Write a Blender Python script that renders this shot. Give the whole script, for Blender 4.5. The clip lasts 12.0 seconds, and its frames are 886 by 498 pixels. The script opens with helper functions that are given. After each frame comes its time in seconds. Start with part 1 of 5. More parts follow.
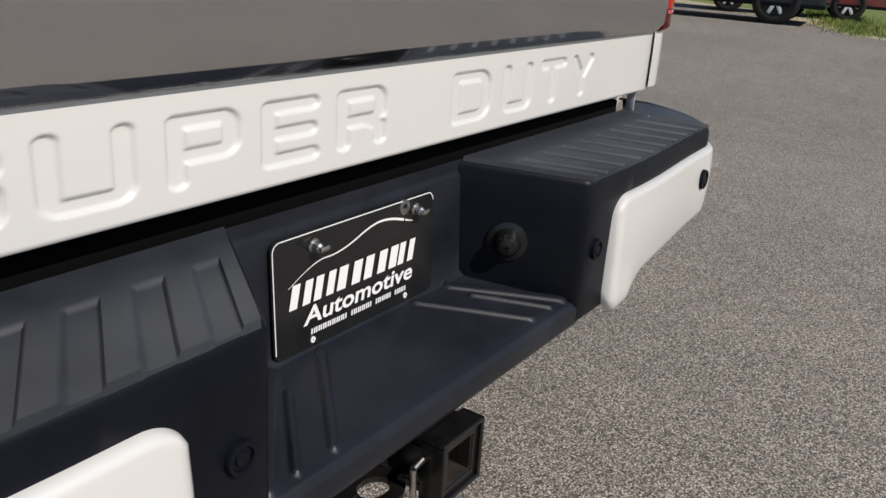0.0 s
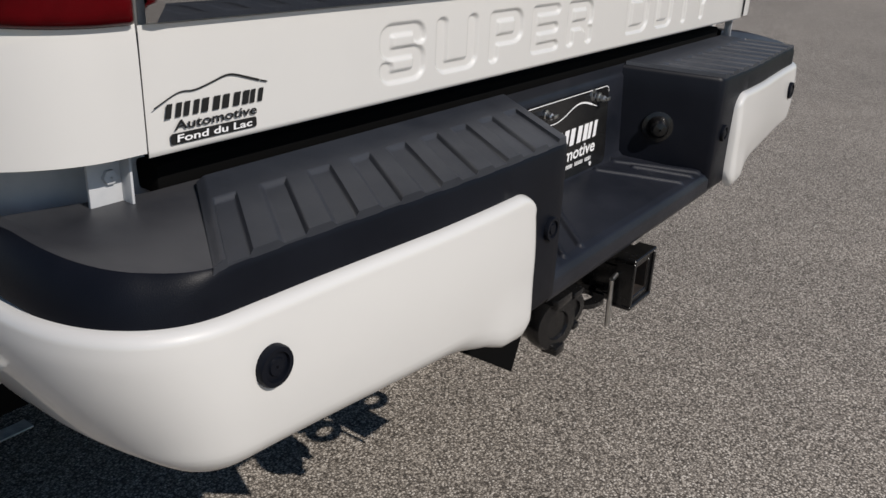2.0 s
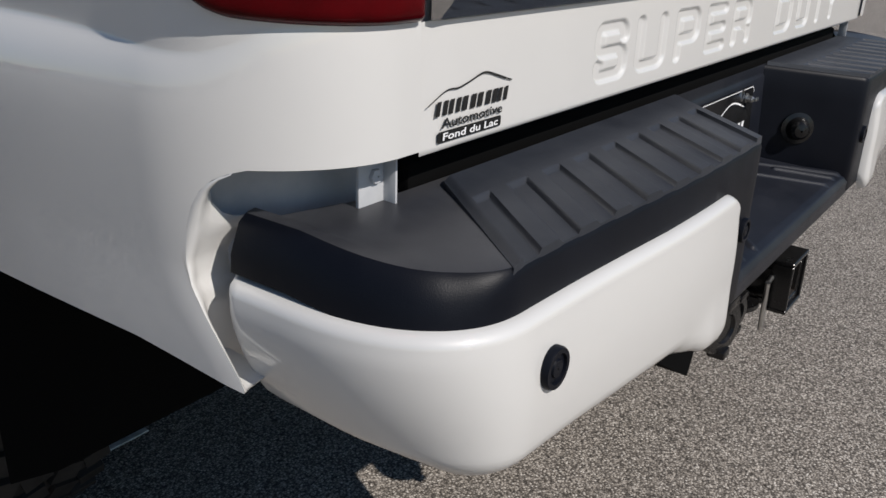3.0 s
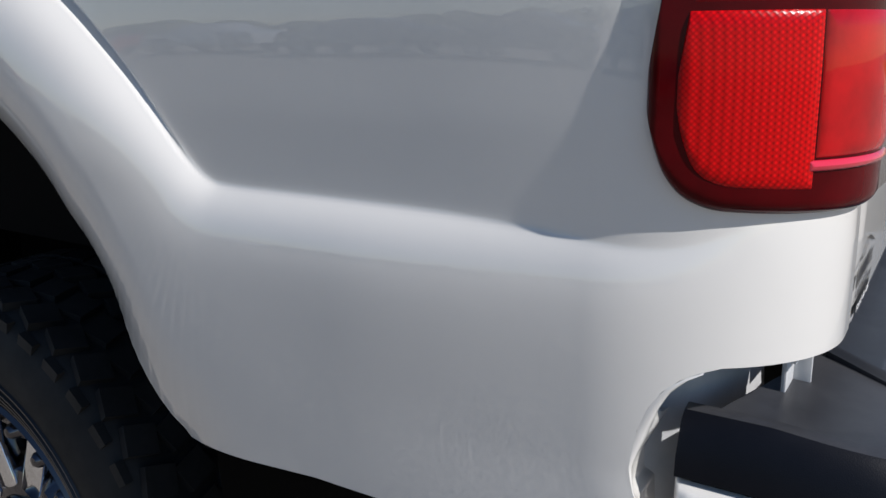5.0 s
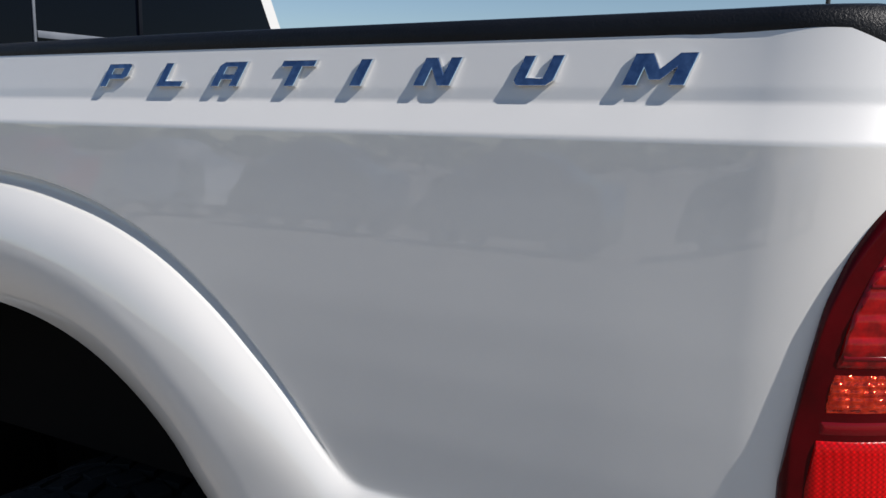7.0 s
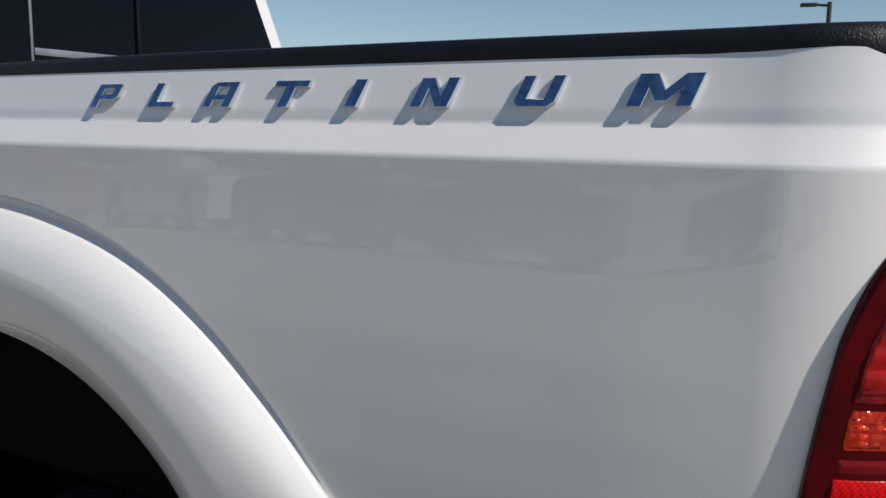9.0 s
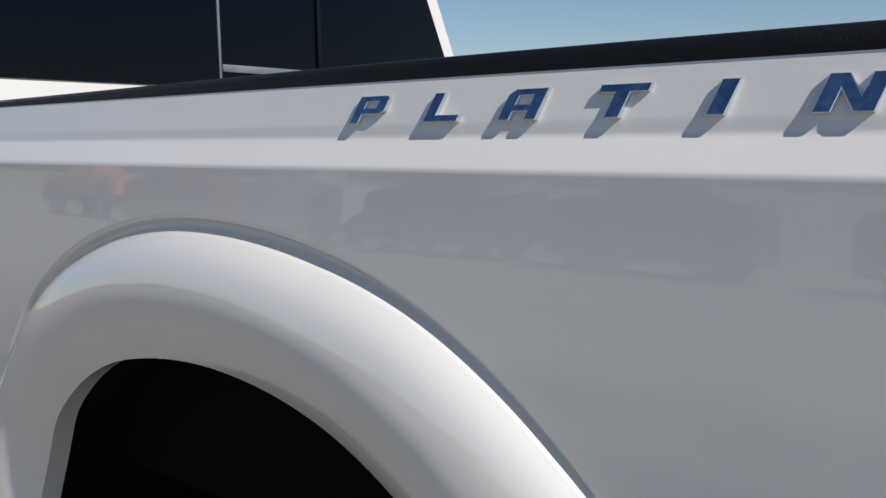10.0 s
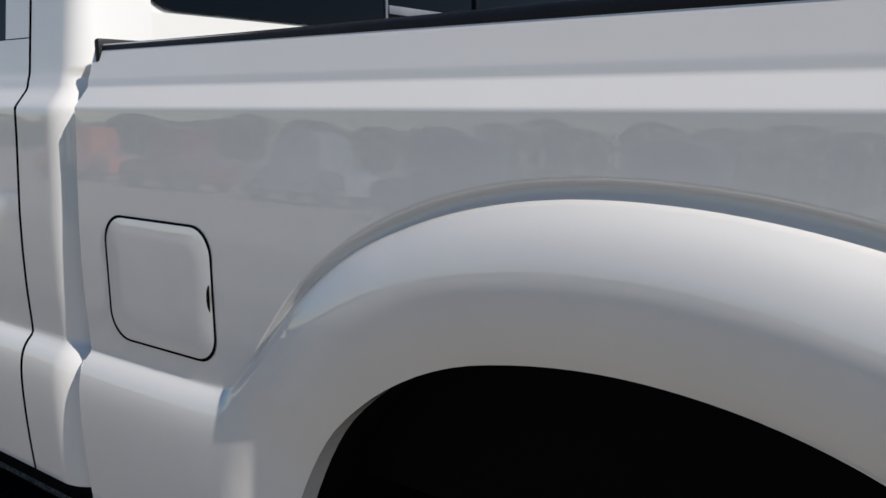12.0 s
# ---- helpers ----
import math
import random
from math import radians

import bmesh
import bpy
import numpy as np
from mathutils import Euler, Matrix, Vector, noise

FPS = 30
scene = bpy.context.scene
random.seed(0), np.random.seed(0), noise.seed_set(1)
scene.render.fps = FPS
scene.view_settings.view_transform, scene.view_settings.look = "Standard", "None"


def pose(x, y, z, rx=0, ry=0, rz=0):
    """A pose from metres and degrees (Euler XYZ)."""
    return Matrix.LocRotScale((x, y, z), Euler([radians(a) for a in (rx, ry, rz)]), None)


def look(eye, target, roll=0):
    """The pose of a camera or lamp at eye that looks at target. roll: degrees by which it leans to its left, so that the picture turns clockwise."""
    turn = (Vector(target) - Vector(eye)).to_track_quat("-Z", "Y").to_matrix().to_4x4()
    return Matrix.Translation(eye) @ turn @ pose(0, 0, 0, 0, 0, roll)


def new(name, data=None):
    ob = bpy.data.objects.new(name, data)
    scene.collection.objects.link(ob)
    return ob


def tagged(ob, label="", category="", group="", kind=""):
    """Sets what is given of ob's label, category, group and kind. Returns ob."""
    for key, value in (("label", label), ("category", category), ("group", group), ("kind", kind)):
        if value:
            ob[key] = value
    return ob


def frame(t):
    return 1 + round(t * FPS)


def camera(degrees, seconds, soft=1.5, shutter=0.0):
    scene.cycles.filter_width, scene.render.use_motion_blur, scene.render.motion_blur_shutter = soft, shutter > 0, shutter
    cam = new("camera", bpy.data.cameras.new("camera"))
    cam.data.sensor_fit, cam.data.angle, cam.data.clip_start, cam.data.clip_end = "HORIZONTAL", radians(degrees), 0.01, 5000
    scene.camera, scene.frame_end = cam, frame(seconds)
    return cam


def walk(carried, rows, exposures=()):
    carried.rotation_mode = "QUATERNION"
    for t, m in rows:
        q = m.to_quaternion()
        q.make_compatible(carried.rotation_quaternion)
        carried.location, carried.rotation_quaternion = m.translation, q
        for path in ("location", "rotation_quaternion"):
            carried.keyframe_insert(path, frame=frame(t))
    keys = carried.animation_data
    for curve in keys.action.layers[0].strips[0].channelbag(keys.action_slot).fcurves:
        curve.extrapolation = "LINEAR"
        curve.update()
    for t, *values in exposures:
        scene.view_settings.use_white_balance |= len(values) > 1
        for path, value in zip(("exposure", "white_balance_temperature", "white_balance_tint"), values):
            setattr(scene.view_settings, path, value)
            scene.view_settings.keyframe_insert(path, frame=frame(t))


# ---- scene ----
cam = camera(56.1, 12.0)
PATH = [
    (0, (-0.7480, -0.5900, 1.1985), (0.8210, 0.4420, 0.5095), 4),
    (0.5, (-0.9790, -0.5890, 1.1945), (0.6520, 0.3370, 0.5035), 4.2),
    (1, (-1.1130, -0.6070, 1.1795), (0.4760, 0.3720, 0.4595), 3.3),
    (1.5, (-1.1940, -0.6170, 1.1615), (0.3750, 0.3750, 0.4175), 3.4),
    (2, (-1.2630, -0.5950, 1.1615), (0.2660, 0.4520, 0.4095), 2.6),
    (2.5, (-1.3150, -0.5350, 1.1545), (0.1940, 0.5450, 0.4095), 3),
    (3, (-1.3820, -0.4140, 1.1425), (0.1210, 0.6790, 0.4045), 1.9),
    (3.2, (-1.4060, -0.3650, 1.1465), (0.1000, 0.7240, 0.4065), 1.5),
    (4.8, (-1.5217, -0.0784, 1.1862), (0.0069, 0.9102, 0.6428), -0.23),
    (5, (-1.5451, -0.0567, 1.1902), (0.0047, 0.9357, 0.7188), -0.95),
    (5.2, (-1.5817, -0.0227, 1.2254), (0.0072, 0.9297, 0.8040), -0.86),
    (5.5, (-1.6211, 0.0128, 1.3062), (0.0017, 0.9264, 0.9301), -0.95),
    (6, (-1.6772, 0.0517, 1.3801), (-0.0312, 0.9483, 1.0693), -0.69),
    (6.5, (-1.7038, 0.0760, 1.4244), (-0.0623, 0.9805, 1.1126), 0.10),
    (7, (-1.7074, 0.0655, 1.4610), (-0.0610, 0.9645, 1.1588), 0.95),
    (7.2, (-1.7025, 0.0395, 1.4660), (-0.0330, 0.8982, 1.1745), 1.31),
    (8.8, (-1.6798, 0.0275, 1.4716), (0.0164, 0.8365, 1.1916), 1.38),
    (9, (-1.6776, 0.0771, 1.4698), (-0.0304, 0.9837, 1.1961), 0.73),
    (9.2, (-1.6744, 0.1389, 1.4710), (-0.0826, 1.1432, 1.2115), 0.08),
    (9.5, (-1.6651, 0.2296, 1.4733), (-0.1162, 1.2999, 1.2172), -0.48),
    (9.6, (-1.6650, 0.2588, 1.4680), (-0.1213, 1.3399, 1.2272), -0.26),
    (10, (-1.6246, 0.3474, 1.4750), (-0.1288, 1.4912, 1.2211), -0.61),
    (10.5, (-1.6148, 0.4470, 1.4716), (-0.1554, 1.6325, 1.1980), -0.57),
    (10.8, (-1.6212, 0.5289, 1.4694), (-0.1907, 1.7459, 1.1819), -0.64),
    (11, (-1.6425, 0.5951, 1.4665), (-0.2168, 1.8171, 1.1767), -0.39),
    (11.4, (-1.6875, 0.7484, 1.4621), (-0.1880, 1.8813, 1.1823), 0.53),
    (11.5, (-1.6794, 0.7742, 1.4673), (-0.1868, 1.9135, 1.1771), 0.49),
    (11.8, (-1.7164, 0.8605, 1.4538), (-0.2056, 1.9734, 1.1561), -0.10),
    (12, (-1.7051, 0.8993, 1.4495), (-0.2029, 2.0155, 1.1216), -0.09),
]
EXPOSURES = [(0, -0.27, 6650, 12), (0.5, -0.38, 6630, 12), (1, -0.44, 6620, 12), (2, -0.43, 6570, 12), (3.2, -0.30, 6420, 12), (4.8, 0.03, 6300, 12), (5.5, 0.10, 6290, 12), (6.5, 0.12, 6400, 12), (9, 0.09, 6480, 12), (12, 0.09, 6550, 12)]
walk(cam, [(t, look(eye, target, roll)) for t, eye, target, roll in PATH], EXPOSURES)

# ---- light ----
world = bpy.data.worlds.new("sky")
scene.world = world
world.use_nodes = True
wn = world.node_tree.nodes
sky = wn.new("ShaderNodeTexSky")
sky.sky_type = "NISHITA"
sky.sun_disc = False
sky.sun_elevation = radians(42)
sky.sun_rotation = radians(186)
sky.altitude = 200
sky.dust_density = 0.05
sky.ozone_density = 4.0
sky.air_density = 1.15
wn["Background"].inputs["Strength"].default_value = 0.080
world.node_tree.links.new(sky.outputs[0], wn["Background"].inputs["Color"])

sun_data = bpy.data.lights.new("sun", "SUN")
sun_data.energy = 5.0
sun_data.angle = radians(0.55)
sun_data.color = (1.0, 0.95, 0.88)
sun = new("sun", sun_data)
sun.matrix_world = look((-6, -50, 60), (-6 + 0.066 * 60, -50 + 1.12 * 60, 0))


# ---- materials ----
def mat(name, color=(0.5, 0.5, 0.5), rough=0.5, metal=0.0, coat=0.0, coat_rough=0.03, spec=0.5):
    m = bpy.data.materials.new(name)
    m.use_nodes = True
    b = m.node_tree.nodes["Principled BSDF"]
    b.inputs["Base Color"].default_value = (*color, 1)
    b.inputs["Roughness"].default_value = rough
    b.inputs["Metallic"].default_value = metal
    b.inputs["Coat Weight"].default_value = coat
    b.inputs["Coat Roughness"].default_value = coat_rough
    b.inputs["Specular IOR Level"].default_value = spec
    return m


def nodes_of(m):
    t = m.node_tree
    return t, t.nodes["Principled BSDF"]


def noise_node(m, scale, detail=4.0, rough=0.6):
    t, b = nodes_of(m)
    c = t.nodes.new("ShaderNodeTexCoord")
    n = t.nodes.new("ShaderNodeTexNoise")
    n.inputs["Scale"].default_value = scale
    n.inputs["Detail"].default_value = detail
    n.inputs["Roughness"].default_value = rough
    t.links.new(c.outputs["Object"], n.inputs["Vector"])
    return n.outputs["Fac"]


def ramp(m, fac, stops):
    t, _ = nodes_of(m)
    r = t.nodes.new("ShaderNodeValToRGB")
    e = r.color_ramp.elements
    while len(e) < len(stops):
        e.new(0.5)
    for k, (p, c) in zip(e, stops):
        k.position, k.color = p, (*c, 1)
    t.links.new(fac, r.inputs["Fac"])
    return r.outputs["Color"]


def bump(m, height, strength, distance):
    t, b = nodes_of(m)
    n = t.nodes.new("ShaderNodeBump")
    n.inputs["Strength"].default_value = strength
    n.inputs["Distance"].default_value = distance
    t.links.new(height, n.inputs["Height"])
    t.links.new(n.outputs["Normal"], b.inputs["Normal"])
    return n


def mix(m, fac, a, b_, kind="MIX"):
    t, _ = nodes_of(m)
    n = t.nodes.new("ShaderNodeMix")
    n.data_type, n.blend_type = "RGBA", kind
    for sock, v in ((n.inputs["Factor"], fac), (n.inputs["A"], a), (n.inputs["B"], b_)):
        if hasattr(v, "is_output"):
            t.links.new(v, sock)
        elif sock.name == "Factor":
            sock.default_value = v
        else:
            sock.default_value = (*v, 1)
    return n.outputs["Result"]


def varied(m, a, b_, scale, rough_range=None, detail=5.0):
    t, b = nodes_of(m)
    n = noise_node(m, scale, detail)
    t.links.new(ramp(m, n, [(0.3, a), (0.7, b_)]), b.inputs["Base Color"])
    if rough_range:
        r = t.nodes.new("ShaderNodeMapRange")
        r.inputs["To Min"].default_value, r.inputs["To Max"].default_value = rough_range
        t.links.new(noise_node(m, scale * 3.1, 3.0), r.inputs["Value"])
        t.links.new(r.outputs[0], b.inputs["Roughness"])
    return m


PAINT = mat("pearl_white_paint", (0.67, 0.66, 0.635), 0.45, 0.0, 1.0, 0.015)
varied(PAINT, (0.655, 0.645, 0.622), (0.685, 0.675, 0.648), 3.0)
bump(PAINT, noise_node(PAINT, 160, 2), 0.03, 0.001)
PAINT.node_tree.nodes["Principled BSDF"].inputs["Coat IOR"].default_value = 1.75

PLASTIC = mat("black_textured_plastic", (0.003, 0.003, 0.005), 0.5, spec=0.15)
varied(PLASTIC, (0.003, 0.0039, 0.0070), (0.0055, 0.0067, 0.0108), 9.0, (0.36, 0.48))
bump(PLASTIC, noise_node(PLASTIC, 900, 2), 0.25, 0.0006)

# paler copy of PLASTIC: scuffs, plus the sky's sheen painted into the base
TOP_PLASTIC = mat("scuffed_sheen_black_plastic", (0.02, 0.02, 0.023), 0.5, spec=0.6)
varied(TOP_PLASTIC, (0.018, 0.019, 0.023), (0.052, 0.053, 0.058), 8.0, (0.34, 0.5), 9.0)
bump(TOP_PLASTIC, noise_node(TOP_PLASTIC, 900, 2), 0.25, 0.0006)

# base lifted to put sky sheen on the step into the colour
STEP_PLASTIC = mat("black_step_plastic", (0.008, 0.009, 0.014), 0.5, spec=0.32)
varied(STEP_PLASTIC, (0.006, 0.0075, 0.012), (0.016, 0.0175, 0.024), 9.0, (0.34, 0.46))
bump(STEP_PLASTIC, noise_node(STEP_PLASTIC, 900, 2), 0.25, 0.0006)

PAD = mat("grey_black_step_pad", (0.03, 0.03, 0.032), 0.62, spec=0.55)
varied(PAD, (0.014, 0.0165, 0.023), (0.037, 0.041, 0.050), 6.0, (0.42, 0.62), 9.0)
bump(PAD, noise_node(PAD, 700, 3), 0.3, 0.0006)

CAP = mat("pebbled_black_cap", (0.018, 0.018, 0.02), 0.4, spec=0.28)
varied(CAP, (0.0025, 0.003, 0.0045), (0.0055, 0.006, 0.008), 20.0, (0.38, 0.5))
bump(CAP, noise_node(CAP, 420, 3), 0.7, 0.0012)

CHROME = mat("chrome", (0.72, 0.74, 0.77), 0.04, 1.0)
# dark blue mottling paints the sky's reflection into the letter chrome
BADGE_CHROME = mat("sky_tinted_badge_chrome", (0.36, 0.42, 0.52), 0.05, 1.0)
varied(BADGE_CHROME, (0.16, 0.23, 0.36), (0.40, 0.48, 0.60), 90.0)
CHROME_PANEL = mat("chrome_tailgate_panel", (0.62, 0.63, 0.64), 0.10, 1.0)
varied(CHROME_PANEL, (0.60, 0.61, 0.62), (0.66, 0.66, 0.67), 4.0, (0.07, 0.13))
STEEL = mat("zinc_bolt", (0.6, 0.6, 0.58), 0.3, 1.0)
varied(STEEL, (0.45, 0.45, 0.44), (0.68, 0.67, 0.64), 60.0, (0.22, 0.4))
DARK_STEEL = mat("black_painted_steel", (0.006, 0.006, 0.007), 0.25)
varied(DARK_STEEL, (0.004, 0.004, 0.0045), (0.011, 0.0105, 0.010), 25.0, (0.14, 0.34))
RUST = mat("rusty_tube_bore", (0.10, 0.05, 0.03), 0.8)
varied(RUST, (0.006, 0.005, 0.0045), (0.035, 0.022, 0.014), 60.0)
RUBBER = mat("tyre_rubber", (0.012, 0.012, 0.012), 0.75, spec=0.3)
varied(RUBBER, (0.009, 0.009, 0.009), (0.022, 0.0215, 0.021), 12.0, (0.6, 0.85))
SHINY_RUBBER = mat("glossy_ridge_rubber", (0.006, 0.006, 0.006), 0.3, spec=0.5)
# darkened chrome copy: the arch's shade is in the rim and hub colour
DARK_CHROME = mat("dark_chrome", (0.10, 0.10, 0.11), 0.12, 1.0)
# base lowered to near zero, deep shade of the wheel wells included
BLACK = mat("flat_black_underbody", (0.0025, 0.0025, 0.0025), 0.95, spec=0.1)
PLATE = mat("black_plate_enamel", (0.008, 0.008, 0.009), 0.22)
varied(PLATE, (0.007, 0.007, 0.008), (0.014, 0.014, 0.014), 18.0, (0.15, 0.3))
WHITE_INK = mat("white_ink", (0.8, 0.8, 0.8), 0.5)
BLACK_INK = mat("black_vinyl", (0.01, 0.01, 0.01), 0.4)
SKIN = mat("primed_inner_skin", (0.4, 0.43, 0.48), 0.45)
varied(SKIN, (0.38, 0.40, 0.43), (0.56, 0.57, 0.58), 14.0, (0.35, 0.55))
INNER = mat("grey_inner_metal", (0.33, 0.36, 0.40), 0.5)
varied(INNER, (0.10, 0.115, 0.14), (0.17, 0.185, 0.21), 12.0)

RED = mat("red_lens", (0.30, 0.001, 0.002), 0.06, 0.0, 0.3, 0.01, 0.2)
varied(RED, (0.10, 0.0002, 0.0006), (0.46, 0.0012, 0.002), 60.0)
RED_RIM = mat("deep_red_lens_rim", (0.075, 0.001, 0.003), 0.08, 0.0, 0.0, 0.02, 0.12)
varied(RED_RIM, (0.036, 0.0005, 0.0012), (0.085, 0.0007, 0.0025), 14.0)
RED_DARK = mat("dark_red_lens_band", (0.14, 0.0015, 0.004), 0.15, 0.0, 0.05, 0.02, 0.2)
# orange-red spots in the base paint sun glints on the bowl
RED_SPARK = mat("facetted_bowl_painted_glints", (0.6, 0.01, 0.01), 0.14, 0.8, 0.4, 0.02)
varied(RED_SPARK, (0.40, 0.002, 0.001), (1.0, 0.06, 0.012), 95.0)
bump(RED_SPARK, noise_node(RED_SPARK, 110, 1), 1.0, 0.006)
PINK_BAR = mat("pale_red_lens_bar", (0.62, 0.02, 0.05), 0.10, 0.0, 1.0, 0.02)
RED_CLEAR = mat("smooth_red_lens", (0.45, 0.001, 0.003), 0.05, 0.0, 0.4, 0.01, 0.25)
varied(RED_CLEAR, (0.26, 0.0004, 0.001), (0.52, 0.0012, 0.003), 18.0)
CLEAR = mat("clear_reverse_lens", (0.75, 0.76, 0.78), 0.12, 0.6, 1.0, 0.02)
RED_PRISM = mat("red_prism_reflector", (0.45, 0.005, 0.012), 0.25, 0.0, 0.12, 0.02, 0.15)


def prism(m, scale):
    t, b = nodes_of(m)
    c = t.nodes.new("ShaderNodeTexCoord")
    mp = t.nodes.new("ShaderNodeMapping")
    mp.inputs["Rotation"].default_value = (radians(45), 0, 0)
    ch = t.nodes.new("ShaderNodeTexVoronoi")
    ch.inputs["Scale"].default_value = scale
    ch.inputs["Randomness"].default_value = 0.0
    t.links.new(c.outputs["Object"], mp.inputs["Vector"])
    t.links.new(mp.outputs[0], ch.inputs["Vector"])
    bump(m, ch.outputs["Distance"], 0.2, 0.001)
    t.links.new(ramp(m, ch.outputs["Distance"], [(0.0, (0.80, 0.0012, 0.003)), (0.5, (0.42, 0.0006, 0.0015)), (0.8, (0.20, 0.0003, 0.0008))]), b.inputs["Base Color"])


prism(RED_PRISM, 330)
GLASS = mat("dark_tinted_glass", (0.001, 0.0016, 0.004), 0.015, 0.0, 0.0, 0.02, 0.14)

ASPHALT = mat("asphalt", (0.1, 0.1, 0.1), 0.9)


def asphalt(m):
    t, b = nodes_of(m)
    c = t.nodes.new("ShaderNodeTexCoord")
    v = t.nodes.new("ShaderNodeTexVoronoi")
    v.inputs["Scale"].default_value = 210
    t.links.new(c.outputs["Object"], v.inputs["Vector"])
    hsv = t.nodes.new("ShaderNodeSeparateColor")
    t.links.new(v.outputs["Color"], hsv.inputs[0])
    stones = ramp(m, hsv.outputs[0], [(0.0, (0.13, 0.114, 0.097)), (0.3, (0.34, 0.304, 0.262)), (0.65, (0.53, 0.474, 0.411)), (0.9, (0.78, 0.714, 0.627)), (1.0, (0.90, 0.84, 0.76))])
    gaps = ramp(m, v.outputs["Distance"], [(0.2, (1, 1, 1)), (0.75, (0.24, 0.23, 0.22))])
    base = mix(m, 1.0, stones, gaps, "MULTIPLY")
    big = ramp(m, noise_node(m, 0.35, 6, 0.65), [(0.3, (0.82, 0.82, 0.82)), (0.7, (1.12, 1.11, 1.1))])
    base = mix(m, 1.0, base, big, "MULTIPLY")
    pit = ramp(m, noise_node(m, 95, 3, 0.7), [(0.33, (0.40, 0.38, 0.36)), (0.46, (1, 1, 1)), (0.62, (1, 1, 1)), (0.78, (1.35, 1.32, 1.28))])
    base = mix(m, 1.0, base, pit, "MULTIPLY")
    mid = ramp(m, noise_node(m, 4.0, 6, 0.7), [(0.3, (0.88, 0.88, 0.88)), (0.7, (1.1, 1.1, 1.1))])
    base = mix(m, 1.0, base, mid, "MULTIPLY")
    t.links.new(base, b.inputs["Base Color"])
    bump(m, v.outputs["Distance"], 0.55, -0.003)


asphalt(ASPHALT)
# pale tone that paints a streak of sunlight on the ground
STREAK_TONE = mat("painted_sun_streak", (0.6, 0.6, 0.58), 0.8)
varied(STREAK_TONE, (0.45, 0.44, 0.42), (0.72, 0.71, 0.68), 40.0)
GRASS = mat("grass_sheet", (0.06, 0.1, 0.02), 0.9)
varied(GRASS, (0.10, 0.15, 0.03), (0.21, 0.25, 0.06), 2.5)
DRY = mat("dry_gravel_edge", (0.3, 0.27, 0.2), 0.95)
varied(DRY, (0.26, 0.22, 0.12), (0.56, 0.49, 0.34), 5.0)
LEAF = mat("leaves", (0.05, 0.08, 0.02), 0.7)
varied(LEAF, (0.03, 0.055, 0.012), (0.08, 0.11, 0.03), 2.0)
BARK = mat("bark", (0.1, 0.07, 0.05), 0.9)
RED_PAINT = mat("dark_red_car_paint", (0.16, 0.012, 0.012), 0.35, 0.0, 1.0)
ORANGE_PAINT = mat("orange_car_paint", (0.55, 0.13, 0.04), 0.35, 0.0, 1.0)
BLACK_PAINT = mat("black_car_paint", (0.012, 0.012, 0.014), 0.35, 0.0, 1.0)
SILVER_PAINT = mat("silver_car_paint", (0.45, 0.46, 0.48), 0.35, 0.3, 1.0)
ALLOY = mat("bright_alloy", (0.80, 0.81, 0.83), 0.35, 0.1)
POLE_METAL = mat("dark_pole_metal", (0.02, 0.02, 0.022), 0.5)


# ---- mesh helpers ----
def smooth(me, on=True):
    me.polygons.foreach_set("use_smooth", [on] * len(me.polygons))


def link(name, me, material, parent, label="", smooth_on=True, sharp=None):
    me.materials.append(material)
    smooth(me, smooth_on)
    if sharp:
        me.set_sharp_from_angle(angle=radians(sharp))
    ob = new(name, me)
    ob.parent = parent
    if label:
        tagged(ob, label)
    return ob


def part(name, bm, material, parent, label="", smooth_on=False, sharp=35):
    me = bpy.data.meshes.new(name)
    bmesh.ops.recalc_face_normals(bm, faces=bm.faces)
    bm.to_mesh(me)
    bm.free()
    return link(name, me, material, parent, label, True if sharp else smooth_on, sharp)


def grid(P, keep=None, flip=False):
    """A mesh from an n x m net of places."""
    P = np.asarray(P, float)
    n, m = P.shape[:2]
    faces = []
    for i in range(n - 1):
        for j in range(m - 1):
            if keep is not None and not keep[i, j]:
                continue
            a, b, c, d = i * m + j, (i + 1) * m + j, (i + 1) * m + j + 1, i * m + j + 1
            faces.append((a, d, c, b) if flip else (a, b, c, d))
    me = bpy.data.meshes.new("net")
    me.from_pydata(P.reshape(-1, 3).tolist(), [], faces)
    me.validate()
    return me


def mirrored(me, cx):
    """A copy of a mesh on the other side of x = cx."""
    v = np.empty(len(me.vertices) * 3)
    me.vertices.foreach_get("co", v)
    v = v.reshape(-1, 3)
    v[:, 0] = 2 * cx - v[:, 0]
    out = bpy.data.meshes.new("net")
    out.from_pydata(v.tolist(), [], [tuple(reversed(p.vertices)) for p in me.polygons])
    return out


def box(bm, x0, x1, y0, y1, z0, z1, bevel=0.0, seg=2, m=None):
    r = bmesh.ops.create_cube(bm, size=1)
    vs = r["verts"]
    for v in vs:
        v.co = Vector((x0 + (v.co.x + 0.5) * (x1 - x0), y0 + (v.co.y + 0.5) * (y1 - y0), z0 + (v.co.z + 0.5) * (z1 - z0)))
    if bevel:
        es = list({e for v in vs for e in v.link_edges})
        r = bmesh.ops.bevel(bm, geom=es, offset=bevel, segments=seg, affect="EDGES", profile=0.5)
        vs = list({v for f in r["faces"] for v in f.verts} | {v for v in vs if v.is_valid})
    if m is not None:
        bmesh.ops.transform(bm, matrix=m, verts=vs)
    return vs


